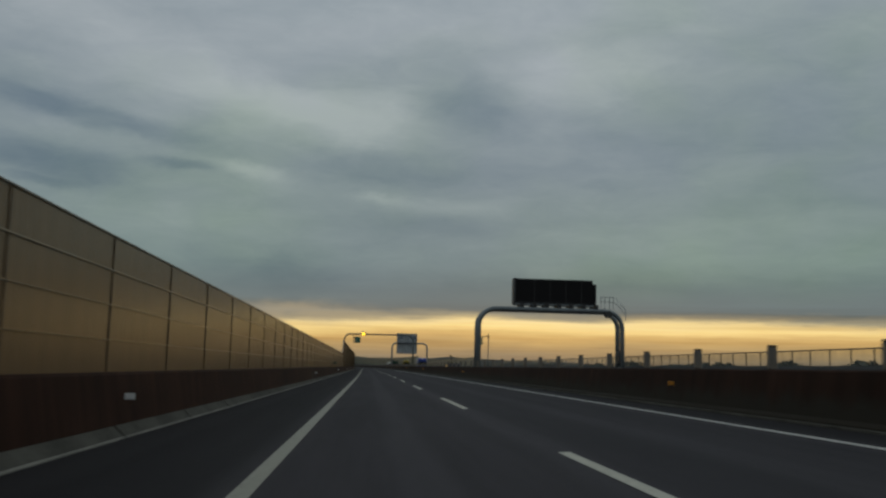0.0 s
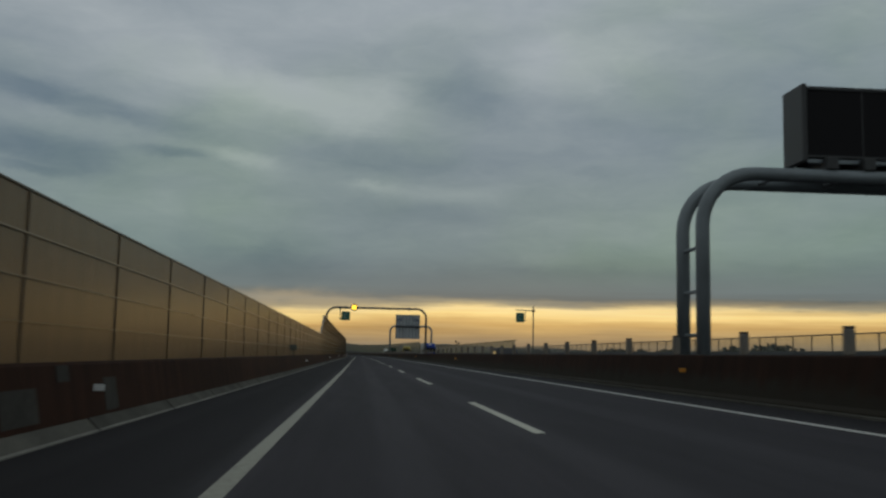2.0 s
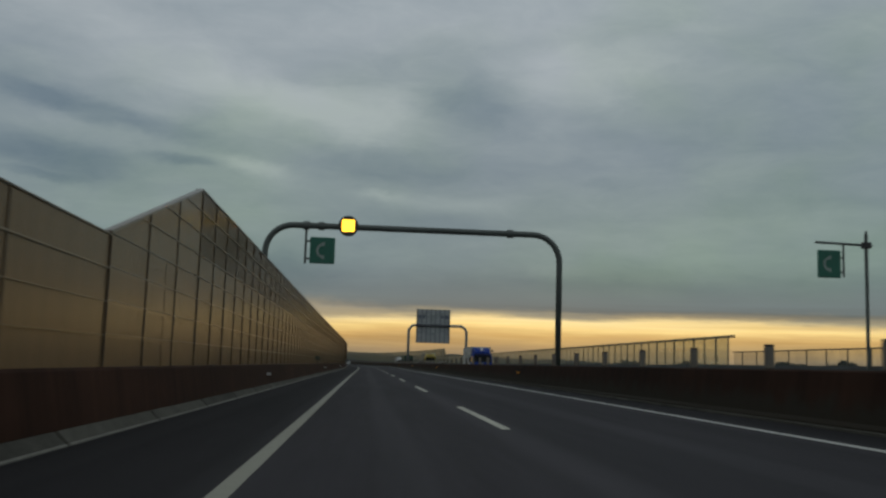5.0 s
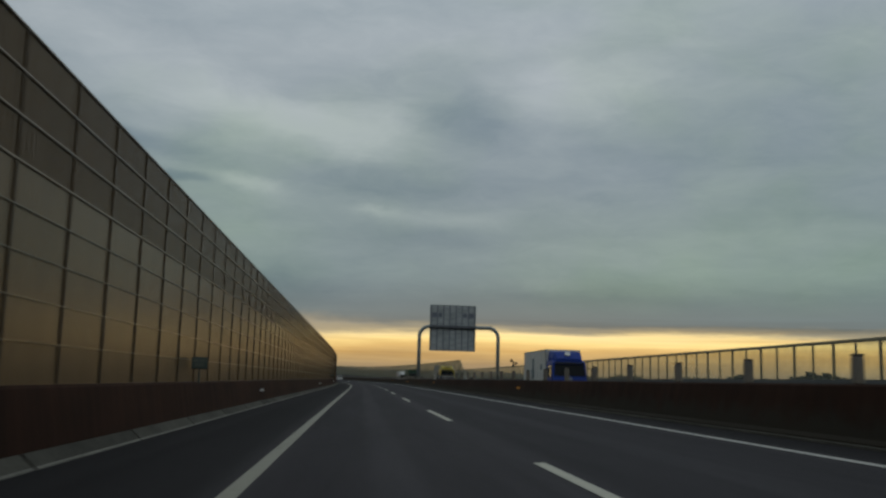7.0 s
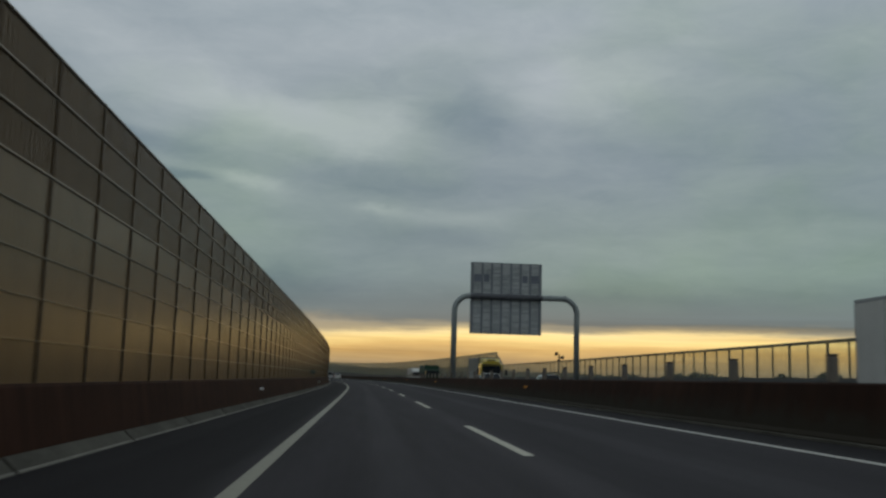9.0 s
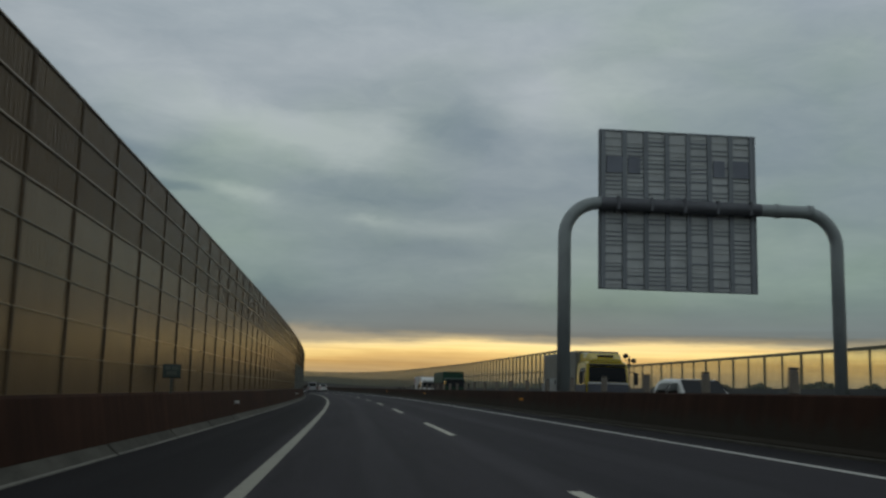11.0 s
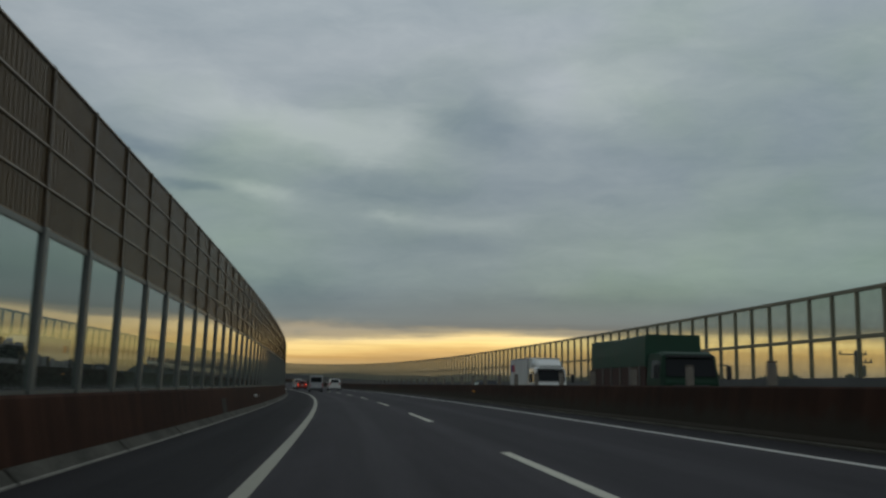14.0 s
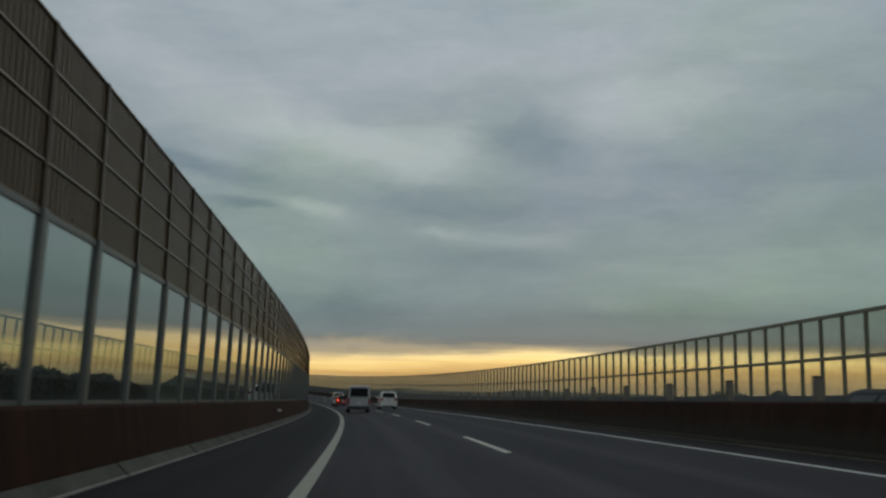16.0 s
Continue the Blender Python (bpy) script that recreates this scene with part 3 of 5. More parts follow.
def panel_mesh(name, length, mat, deep):
    verts, faces, uvs = panel_parts(length, deep=deep)
    me = bpy.data.meshes.new(name)
    me.from_pydata(verts, [], faces)
    lay = me.uv_layers.new(name="map")
    for lp in me.loops:
        lay.data[lp.index].uv = uvs[lp.vertex_index]
    me.materials.append(mat)
    return me


def joined_panels(name, spots, length, parent, mat, deep):
    """Many panels in one mesh, for the stretches seen only from afar."""
    v0, f0, u0 = panel_parts(length, deep=deep)
    verts, faces, uvs = [], [], []
    for s, z in spots:
        base = len(verts)
        m = stand(s, WALL_U, z)
        verts += [m @ Vector(v) for v in v0]
        uvs += [(s + a, z + h) for a, h in u0]
        faces += [tuple(base + i for i in f) for f in f0]
    return tagged(mesh_object(name, verts, faces, mat, parent, "far stretch of beige noise panels", uvs), kind="stuff")


def post_mesh(name, h, width=0.075, proud=0.033, mat=None):
    """A rolled post: front flange, web and back flange."""
    bm = bmesh.new()
    box(bm, 0.012, 0.012 + proud, -width / 2, width / 2, 0, h)
    box(bm, -0.14, 0.012, -0.012, 0.012, 0, h)
    box(bm, -0.17, -0.14, -width / 2, width / 2, 0, h)
    me = bpy.data.meshes.new(name)
    bm.to_mesh(me)
    bm.free()
    me.materials.append(mat or POST_STEEL)
    return me


def bar_mesh(name, w, d, h, mat):
    me = bpy.data.meshes.new(name)
    bm = boxed(-d / 2, d / 2, -w / 2, w / 2, 0, h)
    bm.to_mesh(me)
    bm.free()
    if mat:
        me.materials.append(mat)
    return me


def front_only(me, mat, side):
    """Give the face towards +x or -x the mirror-clear material, the others none."""
    me.materials.append(CLEAR)
    me.materials.append(mat)
    for f in me.polygons:
        f.material_index = 1 if f.normal.x * side > 0.9 else 0


def put(name, me, parent, s, u, z):
    ob = new(name, me)
    ob.parent = parent
    ob.matrix_world = stand(s, u, z)
    return ob


low_wall = structure(empty("wall_low"), "beige ribbed noise wall of four panel rows on the parapet", "noise wall")
tall_walls = [structure(empty("wall_tall_%d" % (i + 1)), "tall beige ribbed noise wall of eight panel rows", "noise wall") for i in range(3)]
tall_wall = tall_walls[0]
TALL_CUTS = (161.5, 231.8, 302.2, 368.0)
window_wall = structure(empty("wall_windowed"), "tall noise wall with a row of clear panes below beige panels", "noise wall")

SHALLOW, FOLD, DEEP = 0.003, 0.030, 0.080
P4, P2 = panel_mesh("panel", 4.02, PANEL, 0.006), panel_mesh("panel", 2.01, PANEL_TALL, 0.006)
P2_RIB, P2_DEEP = panel_mesh("panel", 2.01, PANEL_RIB, FOLD), panel_mesh("panel", 2.01, PANEL_RIB, DEEP)
POST_LOW, POST_TALL = post_mesh("post", 4 * ROW - 0.01, 0.024, 0.002, POST_BEIGE), post_mesh("post", 8 * ROW + 0.02, 0.046, 0.010, POST_BEIGE)
POST_TALL_LOW = post_mesh("post", 4 * ROW + 0.01, 0.055, 0.012, POST_BEIGE)
far_low = []
for k in range(-38, 24):
    s = 61.6 + 4.02 * k
    if s + 4.02 > LOW_END:
        break
    put("post", POST_LOW, low_wall, s, WALL_U, BASE_LOW)
    for r in range(4):
        if s > -12:
            put("panel", P4, low_wall, s + 2.01, WALL_U, BASE_LOW + r * ROW)
        else:
            far_low.append((s + 2.01, BASE_LOW + r * ROW))
low_stop = s
joined_panels("panel_stretch", far_low, 4.02, low_wall, PANEL, SHALLOW)

# sloped start of the tall wall: pressed folds cut along the slope
first = 203.7 - 2.01 * 21


def slope_top(s):
    return BASE + 4 * ROW + 4 * ROW * (s - low_stop) / (first - low_stop)


folds = []
n_fold = int(round((first - low_stop) / 0.15))
for i in range(n_fold):
    a, w = low_stop + 0.02 + i * (first - low_stop - 0.04) / n_fold, (first - low_stop - 0.04) / n_fold
    folds += [(a, 0.0), (a + 0.44 * w, 0.0), (a + 0.54 * w, -0.006), (a + 0.90 * w, -0.006)]
folds.append((first - 0.02, 0.0))
verts, uvs, faces = [], [], []
for a, d in folds:
    verts += [at(a, WALL_U + d, BASE), at(a, WALL_U + d, slope_top(a)), at(a, WALL_U - 0.1, slope_top(a)), at(a, WALL_U - 0.1, BASE)]
    uvs += [(a, BASE), (a, slope_top(a)), (a, slope_top(a) + 0.1), (a, BASE - 0.1)]
for i in range(len(folds) - 1):
    b = 4 * i
    faces += [(b + k, b + 4 + k, b + 4 + (k + 1) % 4, b + (k + 1) % 4) for k in range(4)]
faces += [(0, 1, 2, 3), tuple(reversed(range(len(verts) - 4, len(verts))))]
mesh_object("sloped_end_panel", verts, faces, PANEL, tall_wall, "sloped end panel where the wall rises", uvs)
sweep("sloped_cap", lambda s: [(WALL_U - 0.11, slope_top(s) - 0.01), (WALL_U + 0.022, slope_top(s) - 0.01), (WALL_U + 0.022, slope_top(s) + 0.03), (WALL_U - 0.11, slope_top(s) + 0.03)], low_stop, first, JOINT_DULL, tall_wall, ds=1, closed=True)
for r in range(1, 8):
    a = low_stop + max(0.0, (r - 4) / 4.0 * (first - low_stop)) + 0.02
    sweep("joint_strip", [(WALL_U - 0.01, BASE + r * ROW - 0.008), (WALL_U + 0.016, BASE + r * ROW - 0.008), (WALL_U + 0.016, BASE + r * ROW + 0.008), (WALL_U - 0.01, BASE + r * ROW + 0.008)], a, first, JOINT if r > 4 else JOINT_DULL, tall_wall, ds=2, closed=True)
put("post", POST_TALL_LOW, tall_wall, low_stop, WALL_U, BASE)
for q in (1 / 3, 2 / 3):
    q = low_stop + q * (first - low_stop)
    put("post", post_mesh("post", slope_top(q) - BASE, 0.05, 0.004, POST_BEIGE), tall_wall, q, WALL_U, BASE)

s = first
while s < WIN_FROM - 1.0:
    owner = tall_walls[0 if s < TALL_CUTS[1] else 1 if s < TALL_CUTS[2] else 2]
    put("post", POST_TALL, owner, s, WALL_U, BASE)
    for r in range(8):
        put("panel", P2_RIB if r > 4 else P2, owner, s + 1.005, WALL_U, BASE + r * ROW)
    s += 2.01

# windowed stretch
s = 368.07
WIN_ROWS = 4
pane_h = 8 * ROW - WIN_ROWS * ROW - 0.075
LEAN = math.tan(radians(1.6))     # the glazed rows lean a little over the road


def lean(bm):
    for v in bm.verts:
        v.co.x += (v.co.z - pane_h / 2) * LEAN


bm = bmesh.new()
box(bm, -0.016, -0.006, -0.985, 0.985, 0.04, pane_h)
lean(bm)
pane_me = bpy.data.meshes.new("pane")
bm.to_mesh(pane_me)
bm.free()
front_only(pane_me, GLASS, 1)
bm = bmesh.new()
for a in ((-0.06, 0.002, -0.99, 0.99, 0.0, 0.05), (-0.06, 0.008, -0.99, 0.99, pane_h - 0.005, pane_h + 0.06), (-0.06, 0.0, -0.992, -0.975, 0.05, pane_h - 0.01), (-0.06, 0.0, 0.975, 0.992, 0.05, pane_h - 0.01)):
    box(bm, *a)
lean(bm)
frame_me = bpy.data.meshes.new("pane_frame")
bm.to_mesh(frame_me)
bm.free()
frame_me.materials.append(WINDOW_FRAME)
POST_WIDE = bar_mesh("post", 0.165, 0.080, WIN_ROWS * ROW, WINDOW_FRAME)
for v in POST_WIDE.vertices:
    v.co.x += (v.co.z - pane_h / 2) * LEAN
POST_UPPER = post_mesh("post", 4 * ROW + 0.02, 0.07, 0.02, POST_BEIGE)
far_win = []
while s < WALL_END:
    put("post", POST_WIDE, window_wall, s, WALL_U, BASE)
    put("post", POST_UPPER, window_wall, s, WALL_U, BASE + WIN_ROWS * ROW)
    pane = put("pane", pane_me, window_wall, s + 1.005, WALL_U, BASE)
    pane.visible_shadow = False
    put("pane_frame", frame_me, window_wall, s + 1.005, WALL_U, BASE)
    for r in range(WIN_ROWS, 8):
        if s < 500:
            put("panel", P2_DEEP, window_wall, s + 1.005, WALL_U, BASE + r * ROW)
        else:
            far_win.append((s + 1.005, BASE + r * ROW))
    s += 2.01
joined_panels("panel_stretch", far_win, 2.01, window_wall, PANEL_RIB, DEEP)

# smooth pale joint strips between the panel rows
def strip(wall, z, s0, s1, h=0.024, mat=None):
    sweep("joint_strip", [(WALL_U - 0.01, z - h / 2), (WALL_U + 0.022, z - h / 2), (WALL_U + 0.022, z + h / 2), (WALL_U - 0.01, z + h / 2)], s0, s1, mat or JOINT, wall, ds=4, closed=True)


for r, h in ((1, 0.010), (2, 0.012), (3, 0.022), (4, 0.02)):
    strip(low_wall, BASE_LOW + r * ROW, S0, low_stop, h, JOINT if r == 3 else JOINT_DULL)
for r in range(1, 9):
    for owner, a, b in zip(tall_walls, (first,) + TALL_CUTS[1:], TALL_CUTS[1:]):
        strip(owner, BASE + r * ROW, a, b, 0.024 if r > 4 else 0.012, JOINT if 4 < r < 8 else JOINT_DULL)
for r in range(5, 9):
    strip(window_wall, BASE + r * ROW, 368.1, WALL_END)

# ---- far side: mesh fence, low screen, tall screen ----
PAR_Z = 1.70
far_parapet = sweep("barrier_far", [(FAR_U - 0.2, PAR_Z), (FAR_U + 0.35, PAR_Z), (FAR_U + 0.35, -0.4), (FAR_U - 0.2, -0.4)], S0, S1, FAR_CONCRETE, ds=6, closed=True)
structure(far_parapet, "dim grey concrete parapet along the far edge of the oncoming carriageway", "barrier")
FENCE_END, SCREEN_END, SCREEN_TALL = 194.3, 381.0, 386.3


fence = structure(empty("fence_far"), "low wire mesh fence with thin posts and a top rail", "fence")
thin = bar_mesh("fence_post", 0.045, 0.045, 2.45 - PAR_Z, FENCE_STEEL)
s = -99.0
while s < FENCE_END:
    put("fence_post", thin, fence, s, FAR_U, PAR_Z)
    s += 2.0
sweep("top_rail", [(FAR_U - 0.03, 2.42), (FAR_U + 0.03, 2.42), (FAR_U + 0.03, 2.48), (FAR_U - 0.03, 2.48)], S0, FENCE_END, FENCE_STEEL, fence, ds=4, closed=True)
net = sweep("wire_mesh", [(FAR_U + 0.01, PAR_Z), (FAR_U + 0.01, 2.42), (FAR_U + 0.016, 2.42), (FAR_U + 0.016, PAR_Z)], S0, FENCE_END, CLEAR, fence, "fine wire mesh", ds=4, closed=True)
net.data.materials.append(MESH_SCREEN)
for i, f in enumerate(net.data.polygons):
    f.material_index = 1 if i % 4 == 0 else 0

screen = structure(empty("screen_far_low"), "low clear noise screen with dark green-brown posts and top rail", "noise screen")
post_a = bar_mesh("screen_post", 0.15, 0.07, 3.35 - PAR_Z, GREEN_STEEL)
post_b = bar_mesh("screen_post", 0.09, 0.06, 3.35 - PAR_Z, GREEN_STEEL)
pane2 = bar_mesh("screen_pane", 1.86, 0.012, 3.30 - PAR_Z, None)
front_only(pane2, SCREEN, -1)
k = 0
s = 195.15
while s < SCREEN_END:
    put("screen_post", post_a if k % 2 else post_b, screen, s, FAR_U, PAR_Z)
    put("screen_pane", pane2, screen, s + 1.0, FAR_U, PAR_Z).visible_shadow = False
    s += 2.0
    k += 1
sweep("top_rail", [(FAR_U - 0.09, 3.30), (FAR_U + 0.09, 3.30), (FAR_U + 0.09, 3.44), (FAR_U - 0.09, 3.44)], FENCE_END, SCREEN_END + 0.2, GREEN_STEEL, screen, ds=4, closed=True)

tall_screen = structure(empty("screen_far_tall"), "tall clear noise screen of two pane rows with dark posts and rails", "noise screen")
TOP_Z = 5.36
post_c = bar_mesh("screen_post", 0.115, 0.16, TOP_Z - PAR_Z, GREEN_STEEL)
low_p = bar_mesh("screen_pane", 1.86, 0.012, 3.32 - PAR_Z, None)
front_only(low_p, SCREEN, -1)
high_p = bar_mesh("screen_pane", 1.86, 0.012, TOP_Z - 3.5, None)
front_only(high_p, SCREEN, -1)
s = SCREEN_TALL
while s < 880:
    put("screen_post", post_c, tall_screen, s, FAR_U, PAR_Z)
    put("screen_pane", low_p, tall_screen, s + 1.0, FAR_U, PAR_Z).visible_shadow = False
    put("screen_pane", high_p, tall_screen, s + 1.0, FAR_U, 3.46).visible_shadow = False
    s += 2.0
for z, s0 in ((TOP_Z, SCREEN_TALL), (3.40, SCREEN_END)):
    sweep("rail", [(FAR_U - 0.08, z - 0.09), (FAR_U + 0.08, z - 0.09), (FAR_U + 0.08, z + 0.07), (FAR_U - 0.08, z + 0.07)], s0, 882, GREEN_STEEL, tall_screen, ds=4, closed=True)
sweep("sloped_rail", lambda s: [(FAR_U - 0.07, 3.36 + (s - SCREEN_END) / 6.0 * 1.95), (FAR_U + 0.07, 3.36 + (s - SCREEN_END) / 6.0 * 1.95), (FAR_U + 0.07, 3.48 + (s - SCREEN_END) / 6.0 * 1.95), (FAR_U - 0.07, 3.48 + (s - SCREEN_END) / 6.0 * 1.95)], SCREEN_END, SCREEN_TALL, GREEN_STEEL, tall_screen, ds=2, closed=True)
for q in (381.0, 383.0, 385.0):
    put("screen_post", bar_mesh("screen_post", 0.13, 0.15, 3.40 - PAR_Z + (q - 381) / 6 * 1.95, GREEN_STEEL), tall_screen, q, FAR_U, PAR_Z)
    put("screen_pane", low_p, tall_screen, q + 1.0, FAR_U, PAR_Z).visible_shadow = False

# ---- median posts ----
bm = bmesh.new()
box(bm, -0.074, 0.074, -0.074, 0.074, 0, 0.40, 0.018)
bm2 = bmesh.new()
box(bm2, -0.071, 0.071, -0.071, 0.071, 0.40, 0.445, 0.012)
proto = tagged(empty("median_post"), "short square grey post on the median barrier", "post", "posts along the median")
part("shaft", bm, PILLAR, proto)
part("cap", bm2, DARK_CAP, proto, "darker weathered cap")
k0 = -12
for k in range(k0, 160):
    s = 0.65 + 4.0 * k
    m = stand(s, 8.46, tilt(s) * 8.2 + 0.86)
    if k == k0:
        proto.matrix_world = m
    else:
        copy_thing(proto, m)

# ---- reflectors ----
def reflector(mat, label, s, u, z):
    ob = tagged(empty("road_reflector", stand(s, u, z)), label, "reflector", "reflectors along the barriers")
    part("housing", boxed(-0.03, 0.03, -0.02, 0.02, -0.055, 0.055, 0.008), DARK_STEEL, ob)
    part("lens", boxed(-0.075, 0.075, -0.032, -0.018, -0.045, 0.045, 0.006), mat, ob)


for s in (-23.6, 26.0, 76.2, 126.3, 176.4, 227.4, 277.4, 324.4, 368.4, 409.4, 454.4):
    reflector(REFLECT_WHITE, "small white reflector on the brown parapet", s, -2.36, 0.65)
for s in (33.5, 83.2, 133.5, 183, 233, 283, 332, 375, 418):
    reflector(REFLECT_AMBER, "small amber reflector on the brown median barrier", s, 8.10, tilt(s) * 8.2 + 0.52)


# ---- gantries ----
def arch(u0, u1, z0, z1, r, n=8):
    pts = [(u0, 0, z0)]
    for i in range(n + 1):
        a = math.pi / 2 * i / n
        pts.append((u0 + r - r * math.cos(a), 0, z1 - r + r * math.sin(a)))
    for i in range(n + 1):
        a = math.pi / 2 * (1 - i / n)
        pts.append((u1 - r + r * math.cos(a), 0, z1 - r + r * math.sin(a)))
    pts.append((u1, 0, z0))
    return pts


# message sign gantry: twin pipe portal with a dark sign box seen from behind
g1 = tagged(empty("message_sign_gantry", stand(86.6, 0.0)), "grey twin pipe portal carrying a big dark message board", "sign gantry")
for y in (-0.74, 0.74):
    part("portal_pipe", tube(bmesh.new(), [(x, y, z) for x, _, z in arch(9.55, 20.88, 0.3, 5.88, 1.35)], 0.175, 16), PIPE_DARK, g1, smooth=True)
    for x in (9.55, 20.88):
        part("foot_plate", boxed(x - 0.40, x + 0.40, y - 0.40, y + 0.40, 0.15, 0.24, 0.01), PIPE_DARK, g1)
        part("pipe_collar", rod(bmesh.new(), (x, y, 0.24), (x, y, 0.40), 0.225, 16), PIPE_DARK, g1)
for z in (1.8, 2.9, 4.0):
    part("spacer", rod(bmesh.new(), (9.55, -0.72, z), (9.55, 0.72, z), 0.05), PIPE_DARK, g1)
for z in (1.5, 3.05, 4.4):
    part("spacer", rod(bmesh.new(), (20.88, -0.72, z), (20.88, 0.72, z), 0.055), PIPE_DARK, g1)
part("brace", rod(bmesh.new(), (20.88, -0.72, 3.1), (20.88, 0.72, 4.35), 0.03, 8), PIPE_DARK, g1)
for x in (11.6, 13.4, 15.2, 17.0, 18.8):
    part("beam_spacer", rod(bmesh.new(), (x, -0.72, 5.88), (x, 0.72, 5.88), 0.06), PIPE_DARK, g1)
part("joint_plate", rod(bmesh.new(), (19.72, -1.02, 5.62), (19.72, -0.62, 5.62), 0.27, 16), DARK_STEEL, g1, "dark round joint plate")
board = part("board_case", boxed(12.35, 18.56, -0.50, 0.55, 6.34, 8.30, 0.03), SIGN_BLACK, g1, "black back of the message board")
part("side_case", boxed(18.56, 18.88, -0.40, 0.5, 6.32, 8.02, 0.05, 2), SIGN_BLACK, g1)
part("case_rim", boxed(12.28, 12.42, -0.56, 0.6, 6.30, 8.34, 0.02), DARK_STEEL, g1)
for z in (6.42, 8.20):
    part("case_rib", boxed(12.45, 18.53, -0.53, -0.498, z, z + 0.05), DARK_STEEL, g1)
for i in range(4):
    x = 13.9 + i * 1.25
    part("case_door_seam", boxed(x, x + 0.03, -0.508, -0.498, 6.50, 8.17), DARK_STEEL, g1)
for i in range(7):
    x = 12.75 + i * 0.98
    part("bracket", boxed(x, x + 0.30, -0.90, 0.90, 6.05, 6.345, 0.01), DARK_STEEL, g1)
for y in (-0.64, 0.52):
    part("bearer", boxed(12.4, 18.9, y, y + 0.12, 6.24, 6.338, 0.01), PIPE_DARK, g1)
for z in (7.0, 6.62):
    part("guard_rail", tube(bmesh.new(), [(19.1, -0.75, z), (20.15, -0.75, z), (20.35, -0.75, z - 0.05), (21.15, -0.75, z - 1.0)], 0.022, 6), GALVANISED, g1)
for x in (19.15, 19.45, 19.85, 20.15):
    part("guard_post", rod(bmesh.new(), (x, -0.75, 6.0), (x, -0.75, 7.0), 0.024, 6), GALVANISED, g1)
part("guard_post", rod(bmesh.new(), (21.15, -0.75, 5.2), (21.15, -0.75, 6.0), 0.024, 6), GALVANISED, g1)
for y in (-0.20, 0.20):
    part("ladder_rail", rod(bmesh.new(), (20.9, y, 0.6), (20.9, y, 5.5), 0.028, 6), DARK_STEEL, g1)
for i in range(15):
    z = 0.9 + i * 0.32
    part("ladder_rung", rod(bmesh.new(), (20.9, -0.20, z), (20.9, 0.20, z), 0.02, 6), DARK_STEEL, g1)
part("control_box", boxed(20.72, 21.08, -0.34, 0.34, 1.9, 2.75, 0.02), DARK_STEEL, g1, "dark control box on the leg")

# warning lamp gantry over our lanes
g2 = tagged(empty("warning_lamp_gantry", stand(178.3, 0.0)), "thin grey pipe portal with lit amber lamp and green sign", "sign gantry")
part("portal_pipe", tube(bmesh.new(), arch(-2.95, 8.95, 0.3, 6.58, 1.1), 0.125), PIPE_GREEN, g2, smooth=True)
for x in (-1.35, -0.75, 6.9):
    part("collar", rod(bmesh.new(), (x - 0.12, 0, 6.58), (x + 0.12, 0, 6.58), 0.175), PIPE_GREEN, g2)
part("lamp_ring", rod(bmesh.new(), (0.32, -0.16, 6.62), (0.32, 0.16, 6.62), 0.40, 24), DARK_STEEL, g2, "black lamp hood")
part("lamp_lens", boxed(0.07, 0.57, -0.20, -0.165, 6.38, 6.86, 0.04, 2), LAMP_ON, g2, "lit amber lamp")
part("hanger", rod(bmesh.new(), (-1.35, 0, 6.5), (-1.35, 0, 5.05), 0.05), PIPE_GREEN, g2)
part("hanger_arm", rod(bmesh.new(), (-1.35, 0, 5.95), (-1.1, 0, 5.95), 0.04), PIPE_GREEN, g2)
part("hanger_arm", rod(bmesh.new(), (-1.35, 0, 5.25), (-1.1, 0, 5.25), 0.04), PIPE_GREEN, g2)
part("sign_plate", boxed(-1.18, -0.18, -0.06, 0.06, 5.06, 6.12, 0.03), SIGN_GREEN, g2, "green emergency telephone plate")


def receiver(bm, cx, cz, y, r):
    """A telephone receiver: one flat arc that swells into two ends."""
    rows = []
    for i in range(17):
        q = i / 16.0
        a = radians(84 + 192 * q)
        half = 0.048 + 0.052 * max(0.0, abs(q - 0.5) - 0.34) / 0.16
        rows.append([bm.verts.new((cx + (r + d) * math.cos(a), y + e, cz + (r + d) * math.sin(a))) for d, e in ((-half, -0.004), (half, -0.004), (half, 0.004), (-half, 0.004))])
    for p, q in zip(rows, rows[1:]):
        for k in range(4):
            bm.faces.new((p[k], p[(k + 1) % 4], q[(k + 1) % 4], q[k]))
    bm.faces.new(rows[0])
    bm.faces.new(list(reversed(rows[-1])))
    bmesh.ops.recalc_face_normals(bm, faces=bm.faces[:])
    return bm


part("telephone_mark", receiver(bmesh.new(), -0.62, 5.58, -0.068, 0.26), SIGN_MARK, g2, "faded telephone receiver mark")

# the same sign on a single pole across the road
pole = tagged(empty("telephone_sign_pole", stand(178.3, 22.0)), "slim dark steel pole with a hung green telephone sign", "sign pole")
part("pole_shaft", tube(bmesh.new(), [(0, 0, 0.3), (0, 0, 4.0), (0, 0, 7.2)], 0.075, 10), PIPE_GREEN, pole)
part("pole_top", rod(bmesh.new(), (0, 0, 7.15), (0, 0, 7.32), 0.05), DARK_STEEL, pole)
part("arm", rod(bmesh.new(), (0.25, 0, 6.72), (-2.2, 0, 6.78), 0.055), PIPE_GREEN, pole)
part("arm_collar", boxed(-0.18, 0.18, -0.12, 0.12, 6.60, 6.86, 0.02), DARK_STEEL, pole)
part("hanger", rod(bmesh.new(), (-1.0, 0, 6.72), (-1.0, 0, 5.35), 0.045), PIPE_GREEN, pole)
